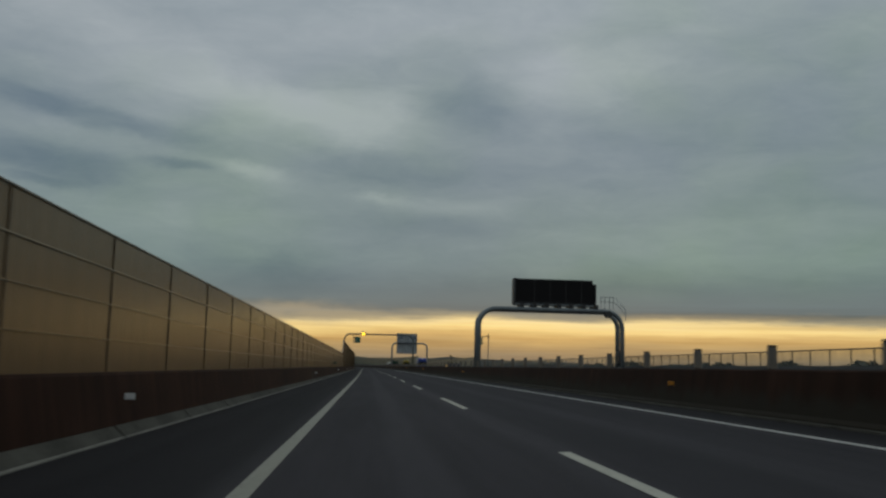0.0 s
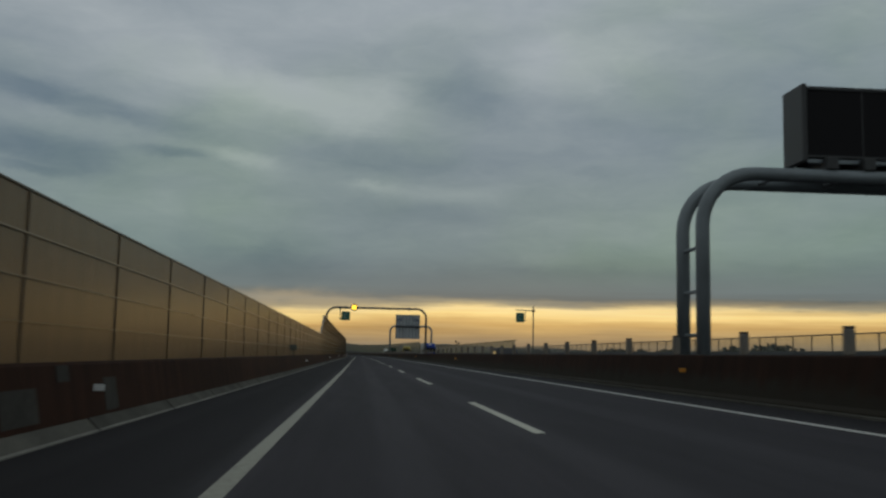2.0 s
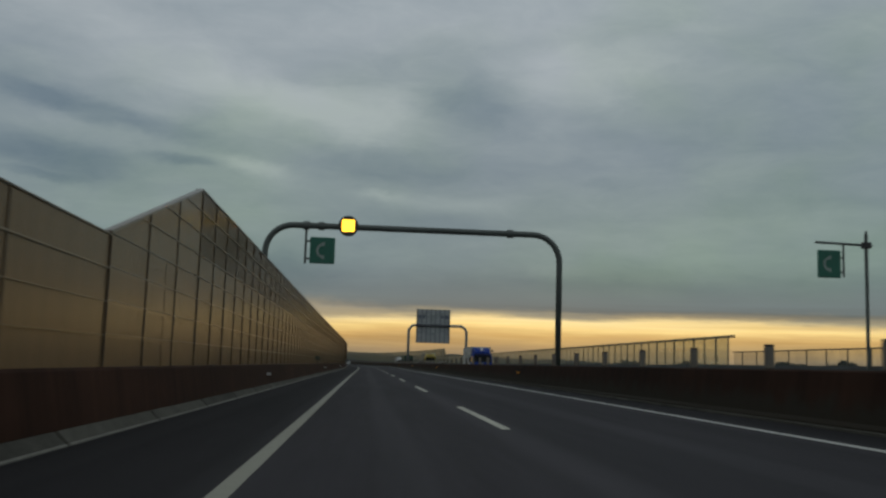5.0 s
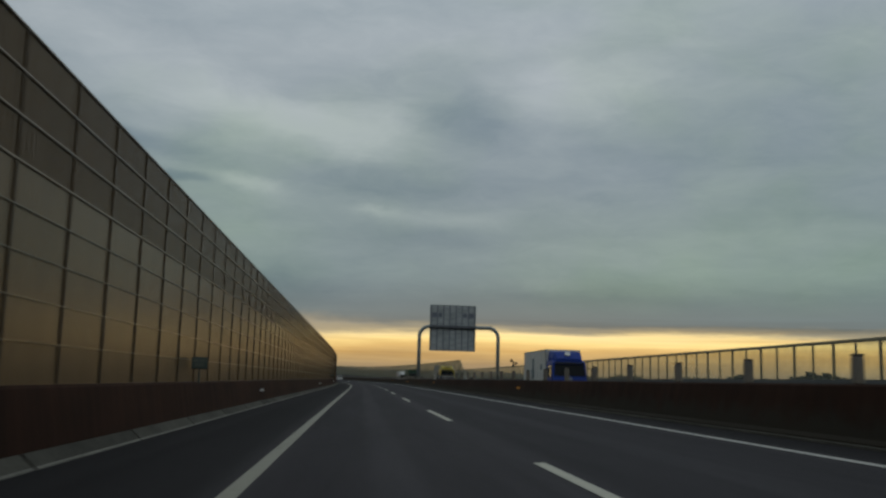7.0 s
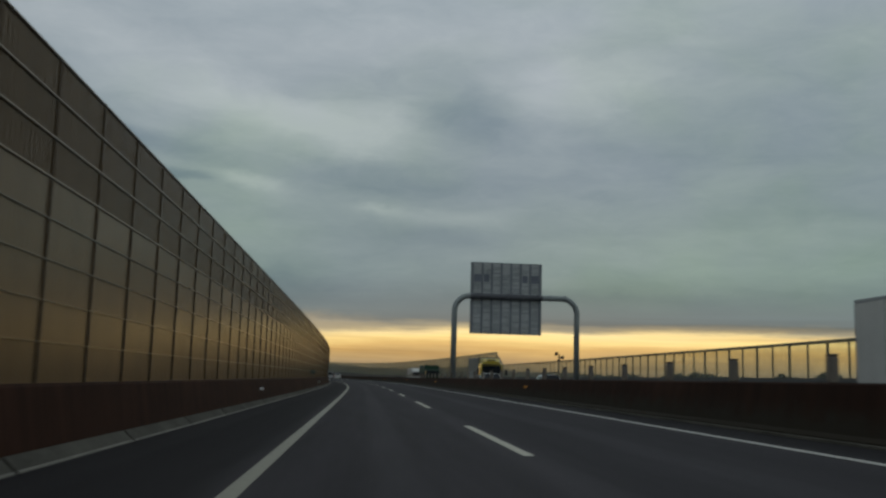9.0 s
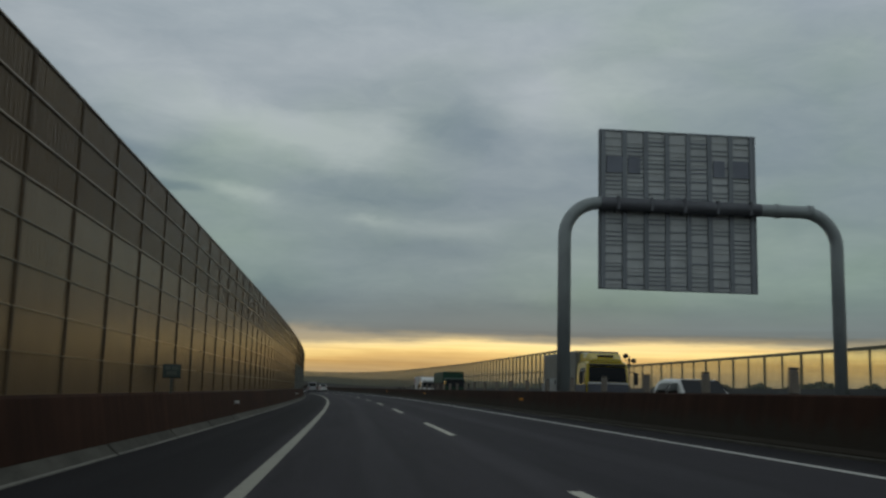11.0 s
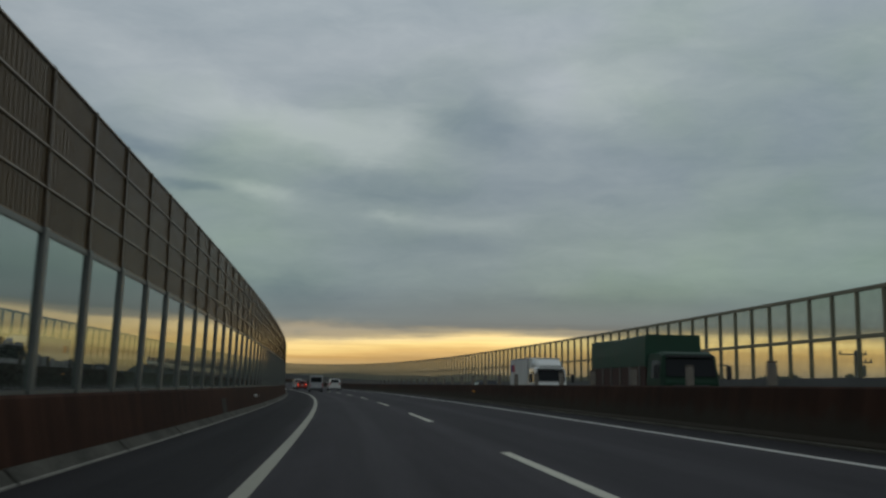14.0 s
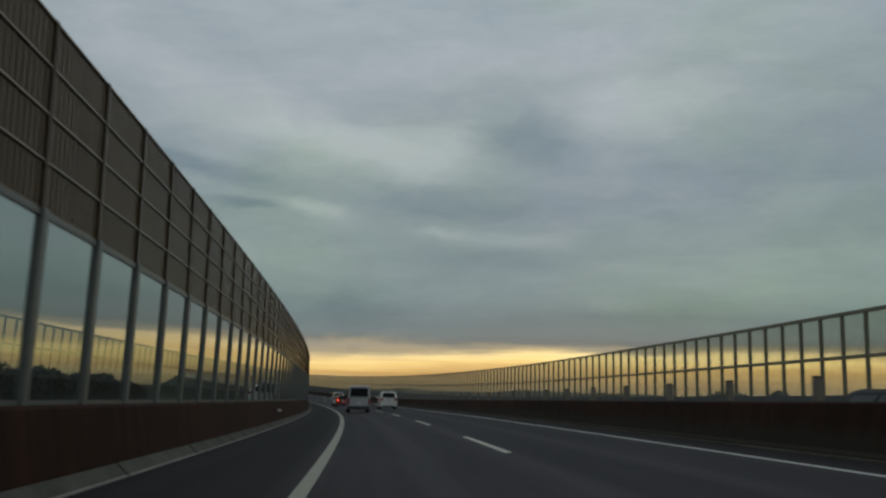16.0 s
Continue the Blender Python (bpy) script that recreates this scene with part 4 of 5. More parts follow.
for z in (6.15, 5.55):
    part("hanger_arm", rod(bmesh.new(), (-1.0, 0, z), (-1.25, 0, z), 0.035), PIPE_GREEN, pole)
part("sign_plate", boxed(-2.12, -1.14, -0.06, 0.06, 5.30, 6.46, 0.03), SIGN_GREEN, pole, "green telephone plate")
part("telephone_mark", receiver(bmesh.new(), -1.6, 5.88, -0.068, 0.26), SIGN_MARK, pole, "faded telephone receiver mark")

# direction sign gantry seen from behind
g3 = tagged(empty("direction_sign_gantry", stand(331.0, 0.0)), "pale grey pipe portal with a huge direction sign seen from behind", "sign gantry")
part("portal_pipe", tube(bmesh.new(), arch(9.60, 21.15, 0.3, 8.92, 1.45, 10), 0.265, 18), PIPE_GREY, g3, smooth=True)
for x in (9.6, 21.15):
    part("foot_plate", boxed(x - 0.45, x + 0.45, -0.5, 0.5, 0.35, 0.42, 0.01), PIPE_GREY, g3)
for x in (18.6, 20.0):
    part("collar", rod(bmesh.new(), (x - 0.1, 0, 8.92), (x + 0.1, 0, 8.92), 0.30, 18), PIPE_GREY, g3)
X0, X1, Z0, Z1 = 11.12, 17.80, 5.46, 12.12
# the beam is darker along the width of the sign
part("crossbeam_sleeve", rod(bmesh.new(), (X0 - 0.05, 0, 8.92), (X1 + 0.05, 0, 8.92), 0.275, 18), BEAM_DARK, g3, "darker middle of the crossbeam")
part("sign_sheet", boxed(X0, X1, 0.34, 0.37, Z0, Z1), SIGN_ALU, g3, "grey aluminium back of the sign")
for i in range(8):
    x = X0 + 0.06 + (X1 - X0 - 0.30) * i / 7
    part("upright_rib", boxed(x, x + 0.18, 0.24, 0.339, Z0 + 0.02, Z1 - 0.02), SIGN_RIB, g3)
random.seed(5)
for i in range(7):
    x = X0 + 0.06 + (X1 - X0 - 0.30) * i / 7 + 0.20
    w = (X1 - X0 - 0.30) / 7 - 0.22
    z = Z0 + 0.18
    while z < Z1 - 0.2:
        part("cross_rib", boxed(x, x + w, 0.30, 0.338, z, z + 0.045), random.choice((SIGN_RIB, SIGN_RIB, SIGN_ALU, PATCH_DARK)), g3)
        z += random.choice((0.17, 0.18, 0.19, 0.36))
for x, z, w in ((11.42, 10.75, 0.68), (12.34, 10.75, 0.50), (16.0, 10.75, 0.48), (16.78, 10.75, 0.75)):
    part("dark_patch", boxed(x, x + w, 0.27, 0.337, z - 0.45, z + 0.25), PATCH_DARK, g3, "dark bluish joint plate")
for z0 in (Z0 - 0.02, Z1 - 0.04):
    part("rim", boxed(X0 - 0.02, X1 + 0.02, 0.28, 0.40, z0, z0 + 0.06, 0.01), SIGN_RIB, g3)
for x0 in (X0 - 0.03, X1 - 0.03):
    part("rim", boxed(x0, x0 + 0.06, 0.28, 0.40, Z0, Z1, 0.01), SIGN_RIB, g3)
for i in range(5):
    x = X0 + 0.6 + i * 1.4
    part("clamp", boxed(x, x + 0.12, -0.285, 0.34, 8.63, 9.21, 0.02), BEAM_DARK, g3)

# kilometre plates on the parapet
for s in (113.35, 213.2, 312.8):
    km = tagged(empty("distance_plate", stand(s, -2.36, 1.0)), "small green distance plate on a short post above the parapet", "road sign", "distance plates")
    part("plate_post", boxed(-0.022, 0.022, -0.02, 0.02, -0.02, 0.40), PIPE_GREEN, km)
    part("plate", boxed(-0.175, 0.175, -0.035, -0.02, 0.30, 0.55, 0.01), KM_GREEN, km)
    part("plate_edge", boxed(-0.185, 0.185, -0.030, -0.018, 0.28, 0.305, 0.004), DARK_STEEL, km)
    for x0, x1, z in ((-0.13, -0.03, 0.44), (0.0, 0.13, 0.44), (-0.10, 0.10, 0.345)):
        part("mark_bar", boxed(x0, x1, -0.040, -0.034, z, z + 0.07), KM_MARK, km)

# ---- distance ----
def ridge(name, y0, height, seed, spread, label):
    random.seed(seed)
    verts, faces = [], []
    n = 160
    for i in range(n + 1):
        a = radians(-75 + 150 * i / n)
        x, y = y0 * math.sin(a), y0 * math.cos(a)
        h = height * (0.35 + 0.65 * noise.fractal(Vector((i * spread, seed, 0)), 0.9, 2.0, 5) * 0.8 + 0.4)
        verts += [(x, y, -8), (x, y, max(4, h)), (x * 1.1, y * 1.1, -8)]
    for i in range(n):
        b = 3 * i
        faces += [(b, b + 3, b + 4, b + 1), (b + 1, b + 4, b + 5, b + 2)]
    return structure(mesh_object(name, verts, faces, HILL_HAZED), label, "hills")


ridge("backdrop_hills", 3600, 44, 3, 0.11, "low hills along the far horizon, coloured pale for haze")

# ---- vehicles ----
def car_paint(name, colour, rough=0.3, metal=0.0):
    return material(name, colour, rough, metal, 0.12, 90, 0.9, 0.02, **{"Coat Weight": 0.6, "Coat Roughness": 0.08})


WHITE_PAINT = car_paint("white_paint", (0.66, 0.66, 0.63))
SILVER_PAINT = car_paint("silver_paint", (0.42, 0.43, 0.45), 0.35, 0.4)
RED_PAINT = car_paint("red_paint", (0.30, 0.03, 0.025))
DULL_DARK = material("dull_dark_paint", (0.028, 0.027, 0.030), 0.6, 0.0, 0.2, 60, 0.8, 0.02, **{"Specular IOR Level": 0.2})
BLUE_PAINT = material("blue_paint", (0.010, 0.040, 0.26), 0.45, 0.0, 0.15, 60, 0.9, 0.02, **{"Specular IOR Level": 0.25})
YELLOW_PAINT = car_paint("yellow_paint", (0.50, 0.37, 0.02))
GREEN_PAINT = material("green_paint", (0.008, 0.036, 0.019), 0.5, 0.0, 0.2, 40, 0.9, 0.02, **{"Specular IOR Level": 0.2})
CARGO_WHITE = material("cargo_white", (0.55, 0.55, 0.52), 0.55, 0.0, 0.18, 20, 0.5)
CARGO_GREY = material("cargo_grey", (0.30, 0.30, 0.29), 0.6, 0.1, 0.2, 20, 0.5)
CARGO_DRAB = material("cargo_drab", (0.20, 0.195, 0.165), 0.65, 0.0, 0.25, 20, 0.5)
CARGO_GREEN = material("cargo_green_sheet", (0.008, 0.048, 0.024), 0.6, 0.0, 0.3, 20, 0.7)
FASCIA_GREY = material("fascia_grey", (0.095, 0.103, 0.125), 0.5)
STAKE_GREY = material("stake_grey", (0.11, 0.10, 0.085), 0.6)
TARP_BROWN = material("cargo_brown_board", (0.050, 0.021, 0.014), 0.8, 0.0, 0.35, 15, 0.8)
CAR_GLASS = material("dark_car_glass", (0.012, 0.014, 0.016), 0.10, 0.0, 0.1, 20, 0.5, 0.0, **{"Specular IOR Level": 0.12})
RUBBER = material("rubber", (0.018, 0.018, 0.018), 0.85)
RIM = material("wheel_rim", (0.35, 0.35, 0.36), 0.4, 0.6)
PLASTIC = material("black_plastic", (0.025, 0.025, 0.026), 0.6)
PLATE = material("plate_white", (0.6, 0.6, 0.55), 0.5)
TAIL_LIT = glow_material("tail_lamp_lit", (1.0, 0.10, 0.04), 0.9)
TAIL_RED = material("tail_lamp_red", (0.30, 0.02, 0.015), 0.25)
HEAD_LAMP = material("head_lamp_glass", (0.55, 0.56, 0.58), 0.12, 0.2)


def loft(sections, cap=True):
    """A body through cross-sections along y: (y, half width low, half width high, z low, z high, corner)."""
    bm = bmesh.new()
    rings = []
    for y, wl, wh, z0, z1, c in sections:
        mid = z0 + (z1 - z0) * 0.45
        wm = max(wl, wh)
        pts = [(-wl + c, z0), (wl - c, z0), (wl, z0 + c), (wm, mid), (wh, z1 - c), (wh - c * 1.6, z1), (-wh + c * 1.6, z1), (-wh, z1 - c), (-wm, mid), (-wl, z0 + c)]
        rings.append([bm.verts.new((x, y, z)) for x, z in pts])
    n = len(rings[0])
    for a, b in zip(rings, rings[1:]):
        for k in range(n):
            bm.faces.new((a[k], a[(k + 1) % n], b[(k + 1) % n], b[k]))
    if cap:
        bm.faces.new(list(reversed(rings[0])))
        bm.faces.new(rings[-1])
    return bm


def quad_plate(pts, depth):
    """A flat plate with four corners, thickened along its own normal."""
    bm = bmesh.new()
    p = [Vector(q) for q in pts]
    n = (p[1] - p[0]).cross(p[3] - p[0]).normalized() * depth
    a = [bm.verts.new(q) for q in p]
    b = [bm.verts.new(q + n) for q in p]
    bm.faces.new(a)
    bm.faces.new(list(reversed(b)))
    for k in range(4):
        bm.faces.new((a[k], b[k], b[(k + 1) % 4], a[(k + 1) % 4]))
    return bm


def side_glass(sx, rows):
    """A side window bowed over rows of (half width, height, rear, front), 2 cm thick, just proud of the body."""
    bm = bmesh.new()
    skins = [[[bm.verts.new((sx * (x + d), y, z)) for y in (a, b)] for x, z, a, b in rows] for d in (0.014, -0.006)]
    out, inn = skins
    for r in range(len(rows) - 1):
        bm.faces.new((out[r][0], out[r][1], out[r + 1][1], out[r + 1][0]))
        bm.faces.new((inn[r][1], inn[r][0], inn[r + 1][0], inn[r + 1][1]))
        for e in (0, 1):
            bm.faces.new((out[r][e], out[r + 1][e], inn[r + 1][e], inn[r][e]))
    for r in (0, -1):
        bm.faces.new((out[r][0], inn[r][0], inn[r][1], out[r][1]))
    bmesh.ops.recalc_face_normals(bm, faces=bm.faces[:])
    return bm


def wheel(parent, x, y, r, w):
    side = 1 if x > 0 else -1
    bm = bmesh.new()
    bmesh.ops.create_cone(bm, cap_ends=True, segments=22, radius1=r, radius2=r, depth=w, matrix=Matrix.Translation((x, y, r)) @ Matrix.Rotation(math.pi / 2, 4, "Y"))
    bmesh.ops.bevel(bm, geom=[e for e in bm.edges if abs(e.verts[0].co.x - e.verts[1].co.x) < 1e-4], offset=r * 0.08, segments=2, affect="EDGES")
    wh = part("wheel", bm, RUBBER, parent)
    bm = bmesh.new()
    bmesh.ops.create_cone(bm, cap_ends=True, segments=18, radius1=r * 0.62, radius2=r * 0.5, depth=0.05, matrix=Matrix.Translation((x + side * (w / 2 + 0.012), y, r)) @ Matrix.Rotation(side * math.pi / 2, 4, "Y"))
    part("rim", bm, RIM, wh)


def small_car(name, label, m, paint, length=4.2, width=1.70, height=1.52, lit=True, group="", boxy=0.0):
    """A car whose tail is at y = 0 and whose nose points along +y."""
    car = tagged(empty(name, m), label, "car", group)
    L, w, h = length, width / 2, height
    belt = h * 0.60
    part("body", loft([(0.02, w * 0.90, w * 0.88, 0.30, belt, 0.06), (0.12, w * 0.98, w * 0.97, 0.24, belt + 0.02, 0.07), (L * 0.3, w, w, 0.20, belt + 0.02, 0.07), (L * 0.70, w, w * 0.98, 0.20, belt, 0.07),
                       (L * 0.90, w * 0.97, w * 0.90, 0.22, belt * 0.86, 0.09), (L - 0.02, w * 0.86, w * 0.78, 0.28, belt * 0.70, 0.10)]), paint, car, smooth=False)
    tail = 0.10 + 0.22 * (1 - boxy)
    part("cabin", loft([(0.08, w * 0.94, w * 0.86, belt - 0.02, belt + 0.10, 0.03), (tail, w * 0.94, w * 0.76, belt - 0.02, h - 0.05, 0.06), (tail + 0.5, w * 0.95, w * 0.78, belt - 0.02, h, 0.07),
                        (L * 0.52, w * 0.95, w * 0.76, belt - 0.02, h - 0.02, 0.07), (L * 0.73, w * 0.93, w * 0.80, belt - 0.04, belt + 0.06, 0.04)]), paint, car)
    zt = h - 0.17
    part("rear_window", quad_plate([(-w * 0.74, 0.075, belt + 0.10), (w * 0.74, 0.075, belt + 0.10), (w * 0.64, tail - 0.045, zt + 0.06), (-w * 0.64, tail - 0.045, zt + 0.06)], 0.02), CAR_GLASS, car, "dark tinted rear window")
    for sx in (-1, 1):
        bow, top = belt - 0.02 + 0.45 * (h - belt), h - 0.15
        half = w * (0.95 - 0.17 * (top - bow) / (h - 0.09 - bow))
        for a, b, ta, tb in ((tail + 0.22, L * 0.39, tail + 0.36, L * 0.39), (L * 0.42, L * 0.665, L * 0.42, L * 0.545)):
            part("side_window", side_glass(sx, [(w * 0.95, belt + 0.05, a, b), (w * 0.955, bow, a + (ta - a) * 0.4, b + (tb - b) * 0.4), (half, top, ta, tb)]), CAR_GLASS, car, "dark side window")
        part("tail_lamp", boxed(sx * w * 0.78 - 0.12, sx * w * 0.78 + 0.12, -0.02, 0.10, belt - 0.20, belt + 0.04, 0.03, 2), TAIL_LIT if lit else TAIL_RED, car, "lit red tail lamp" if lit else "")
        part("head_lamp", boxed(sx * w * 0.66 - 0.16, sx * w * 0.66 + 0.16, L - 0.16, L - 0.04, belt * 0.55, belt * 0.72, 0.03), HEAD_LAMP, car)
        part("mirror", boxed(sx * (w + 0.08) - 0.09, sx * (w + 0.08) + 0.09, L * 0.66, L * 0.66 + 0.12, belt + 0.03, belt + 0.18, 0.03), paint, car)
        for y in (L * 0.19, L * 0.80):
            wheel(car, sx * (w - 0.10), y, 0.31, 0.20)
    part("windscreen", quad_plate([(w * 0.80, L * 0.735, belt + 0.03), (-w * 0.80, L * 0.735, belt + 0.03), (-w * 0.70, L * 0.545, h - 0.055), (w * 0.70, L * 0.545, h - 0.055)], 0.015), CAR_GLASS, car)
    part("rear_bumper", boxed(-w * 0.95, w * 0.95, -0.05, 0.12, 0.26, 0.52, 0.05, 2), paint, car)
    part("bumper_skirt", boxed(-w * 0.72, w * 0.72, -0.058, 0.0, 0.22, 0.34, 0.02), PLASTIC, car)
    part("number_plate", boxed(-0.165, 0.165, -0.03, 0.03, belt - 0.26, belt - 0.10, 0.008), PLATE, car)
    part("wiper", boxed(-0.22, 0.18, 0.03, 0.06, belt + 0.09, belt + 0.115), PLASTIC, car)
    return car


def one_box_van(name, label, m, paint, length=4.7, width=1.70, height=1.98):
    van = tagged(empty(name, m), label, "van")
    L, w, h = length, width / 2, height
    part("body", loft([(0.0, w * 0.97, w * 0.86, 0.34, h - 0.05, 0.07), (0.10, w, w * 0.89, 0.28, h, 0.09), (L * 0.70, w, w * 0.89, 0.26, h, 0.09), (L * 0.86, w * 0.99, w * 0.86, 0.26, h * 0.80, 0.09), (L - 0.02, w * 0.94, w * 0.84, 0.30, h * 0.52, 0.10)]), paint, van)
    part("rear_window", quad_plate([(-w * 0.80, -0.012, h * 0.60), (w * 0.80, -0.012, h * 0.60), (w * 0.76, 0.0, h * 0.91), (-w * 0.76, 0.0, h * 0.91)], 0.02), CAR_GLASS, van, "dark tinted rear window")
    for sx in (-1, 1):
        part("side_window", quad_plate([(sx * (w + 0.004), 0.35, h * 0.58), (sx * (w + 0.004), L * 0.72, h * 0.58), (sx * w * 0.93, L * 0.70, h * 0.86), (sx * w * 0.93, 0.40, h * 0.86)], 0.012 * -sx), CAR_GLASS, van)
        part("tail_lamp", boxed(sx * w * 0.90 - 0.06, sx * w * 0.90 + 0.06, -0.03, 0.06, h * 0.30, h * 0.54, 0.02), TAIL_RED, van, "unlit red tail lamp")
        part("mirror", boxed(sx * (w + 0.12) - 0.08, sx * (w + 0.12) + 0.08, L * 0.84, L * 0.84 + 0.1, h * 0.58, h * 0.70, 0.03), PLASTIC, van)
        for y in (L * 0.20, L * 0.80):
            wheel(van, sx * (w - 0.10), y, 0.31, 0.20)
    part("windscreen", quad_plate([(w * 0.82, L * 0.875, h * 0.60), (-w * 0.82, L * 0.875, h * 0.60), (-w * 0.76, L * 0.735, h * 0.92), (w * 0.76, L * 0.735, h * 0.92)], 0.015), CAR_GLASS, van)
    part("rear_bumper", boxed(-w * 0.97, w * 0.97, -0.10, 0.06, 0.36, 0.52, 0.03, 2), PLASTIC, van)
    part("number_plate", boxed(-0.165, 0.165, -0.035, 0.0, h * 0.33, h * 0.33 + 0.165, 0.008), PLATE, van)
    part("door_seam", boxed(-w * 0.80, w * 0.80, -0.008, 0.0, h * 0.56, h * 0.57), PLASTIC, van)
    part("spare_wheel_guard", boxed(-w * 0.5, w * 0.5, 0.1, 0.6, 0.24, 0.40, 0.03), PLASTIC, van)
    return van


def truck(name, label, m, cab_paint, cargo, cab_l, length, cab_h, box_h, width=2.45, roof=True, boards=None, mark=None, deflector=None, fascia=None, bed=0.95):
    """A lorry whose nose is at y = 0; the load runs along +y."""
    t = tagged(empty(name, m), label, "truck")
    w = width / 2
    part("cab", loft([(0.0, w * 0.94, w * 0.90, 0.45, cab_h * 0.50, 0.06), (0.06, w * 0.98, w * 0.93, 0.42, cab_h * 0.56, 0.08), (0.30, w, w * 0.93, 0.42, cab_h * 0.96, 0.10), (0.6, w, w * 0.93, 0.42, cab_h, 0.10), (cab_l, w, w * 0.94, 0.42, cab_h, 0.10)]), cab_paint, t)
    part("windscreen", quad_plate([(-w * 0.86, 0.050, cab_h * 0.60), (w * 0.86, 0.050, cab_h * 0.60), (w * 0.82, 0.24, cab_h * 0.88), (-w * 0.82, 0.24, cab_h * 0.88)], 0.02), CAR_GLASS, t, "dark windscreen")
    part("grille", boxed(-w * 0.62, w * 0.62, -0.03, 0.03, 0.80, cab_h * 0.47, 0.02), PLASTIC, t)
    part("bumper", boxed(-w * 0.98, w * 0.98, -0.10, 0.22, 0.38, 0.74, 0.06, 2), WHITE_PAINT, t)
    part("visor", boxed(-w * 0.80, w * 0.80, 0.10, 0.34, cab_h * 0.90, cab_h * 0.94, 0.01), PLASTIC, t)
    for sx in (-1, 1):
        part("head_lamp", boxed(sx * w * 0.74 - 0.2, sx * w * 0.74 + 0.2, -0.12, 0.02, 0.50, 0.68, 0.03), HEAD_LAMP, t)
        part("side_window", quad_plate([(sx * (w + 0.004), 0.40, cab_h * 0.58), (sx * (w + 0.004), cab_l * 0.72, cab_h * 0.58), (sx * w * 0.955, cab_l * 0.72, cab_h * 0.86), (sx * w * 0.955, 0.52, cab_h * 0.86)], 0.012 * -sx), CAR_GLASS, t)
        mir = part("mirror_arm", rod(bmesh.new(), (sx * w, 0.15, cab_h * 0.80), (sx * (w + 0.30), -0.10, cab_h * 0.78), 0.025, 6), PLASTIC, t)
        part("mirror", boxed(sx * (w + 0.30) - 0.11, sx * (w + 0.30) + 0.11, -0.16, -0.06, cab_h * 0.56, cab_h * 0.78, 0.03), PLASTIC, mir)
        for y in (1.1,):
            wheel(t, sx * (w - 0.16), y, 0.48, 0.28)
        for y in (length - 3.3, length - 2.1):
            wheel(t, sx * (w - 0.20), y, 0.48, 0.42)
        part("side_guard", boxed(sx * w - 0.04, sx * w + 0.02, cab_l + 1.0, length - 4.0, 0.45, 0.85, 0.01), GALVANISED, t)
        part("fuel_tank", boxed(sx * (w - 0.35) - 0.25, sx * (w - 0.35) + 0.25, cab_l + 0.2, cab_l + 1.0, 0.50, 0.95, 0.06), GALVANISED, t)
    if fascia:
        part("fascia", boxed(-w * 0.93, w * 0.93, -0.05, 0.10, 0.74, cab_h * 0.56, 0.04, 2), fascia, t, "dark grey lower front of the cab")
        part("fascia_strip", boxed(-w * 0.90, w * 0.90, -0.06, 0.08, cab_h * 0.562, cab_h * 0.592, 0.01), WHITE_PAINT, t)
        for sx in (-1, 1):
            part("side_skirt", boxed(sx * w - 0.03, sx * w + 0.025, 0.10, cab_l, 0.45, cab_h * 0.55, 0.02), fascia, t, "dark grey lower side of the cab")
            for i in range(5):
                y = cab_l + 0.8 + i * (length - cab_l - 1.6) / 4
                part("side_post", boxed(sx * w - 0.05, sx * w + 0.01, y - 0.17, y + 0.17, 0.75, bed - 0.005, 0.01), CARGO_WHITE, t)
            part("side_beam", boxed(sx * w - 0.12, sx * w - 0.06, cab_l + 0.4, length - 0.2, 0.95, bed - 0.005), CARGO_GREY, t)
        part("deflector_slot", boxed(-w * 0.36, w * 0.36, 0.50, 0.74, cab_h + 0.20, cab_h + 0.32, 0.02), PLASTIC, t)
    part("chassis", boxed(-0.45, 0.45, 0.5, length - 0.2, 0.55, 0.95), DARK_STEEL, t)
    if deflector:
        part("roof_deflector", loft([(0.35, w * 0.70, w * 0.66, cab_h - 0.05, cab_h + 0.10, 0.03), (0.95, w * 0.82, w * 0.76, cab_h - 0.05, cab_h + 0.10 + 0.82 * (box_h - cab_h - 0.2), 0.05), (cab_l * 0.95, w * 0.86, w * 0.80, cab_h - 0.05, box_h - 0.1, 0.06)]), deflector, t)
    b0 = cab_l + 0.15
    if boards:
        part("cargo_bed", boxed(-w, w, b0, length, 0.95, box_h * 0.60, 0.03), boards, t, "brown boarded sides of the load bed")
        part("cargo_sheet", loft([(b0 - 0.05, w * 1.01, w * 0.99, box_h * 0.58, box_h, 0.05), ((b0 + length) / 2, w * 1.01, w * 0.97, box_h * 0.58, box_h * 0.985, 0.06), (length + 0.05, w * 1.01, w * 0.99, box_h * 0.58, box_h, 0.05)]), cargo, t, "green sheet over the load")
        for i in range(6):
            y = b0 + (length - b0) * (i + 0.5) / 6
            for sx in (-1, 1):
                part("stake", boxed(sx * w - 0.05, sx * w + 0.05, y - 0.07, y + 0.07, 0.95, box_h * 0.60), STAKE_GREY, t)
    else:
        part("cargo_box", boxed(-w, w, b0, length, bed, box_h, 0.05, 2), cargo, t)
        for sx in (-1, 1):
            for z in (bed + 0.02, box_h - 0.10):
                part("box_rail", boxed(sx * w - 0.01, sx * w + 0.025, b0, length, z, z + 0.09, 0.008), GALVANISED, t)
            for i in range(7):
                y = b0 + (length - b0) * i / 6.0
                part("box_seam", boxed(sx * w - 0.005, sx * w + 0.012, y - 0.015 if i else y, y + 0.015 if i else y + 0.03, bed + 0.11, box_h - 0.11), CARGO_GREY, t)
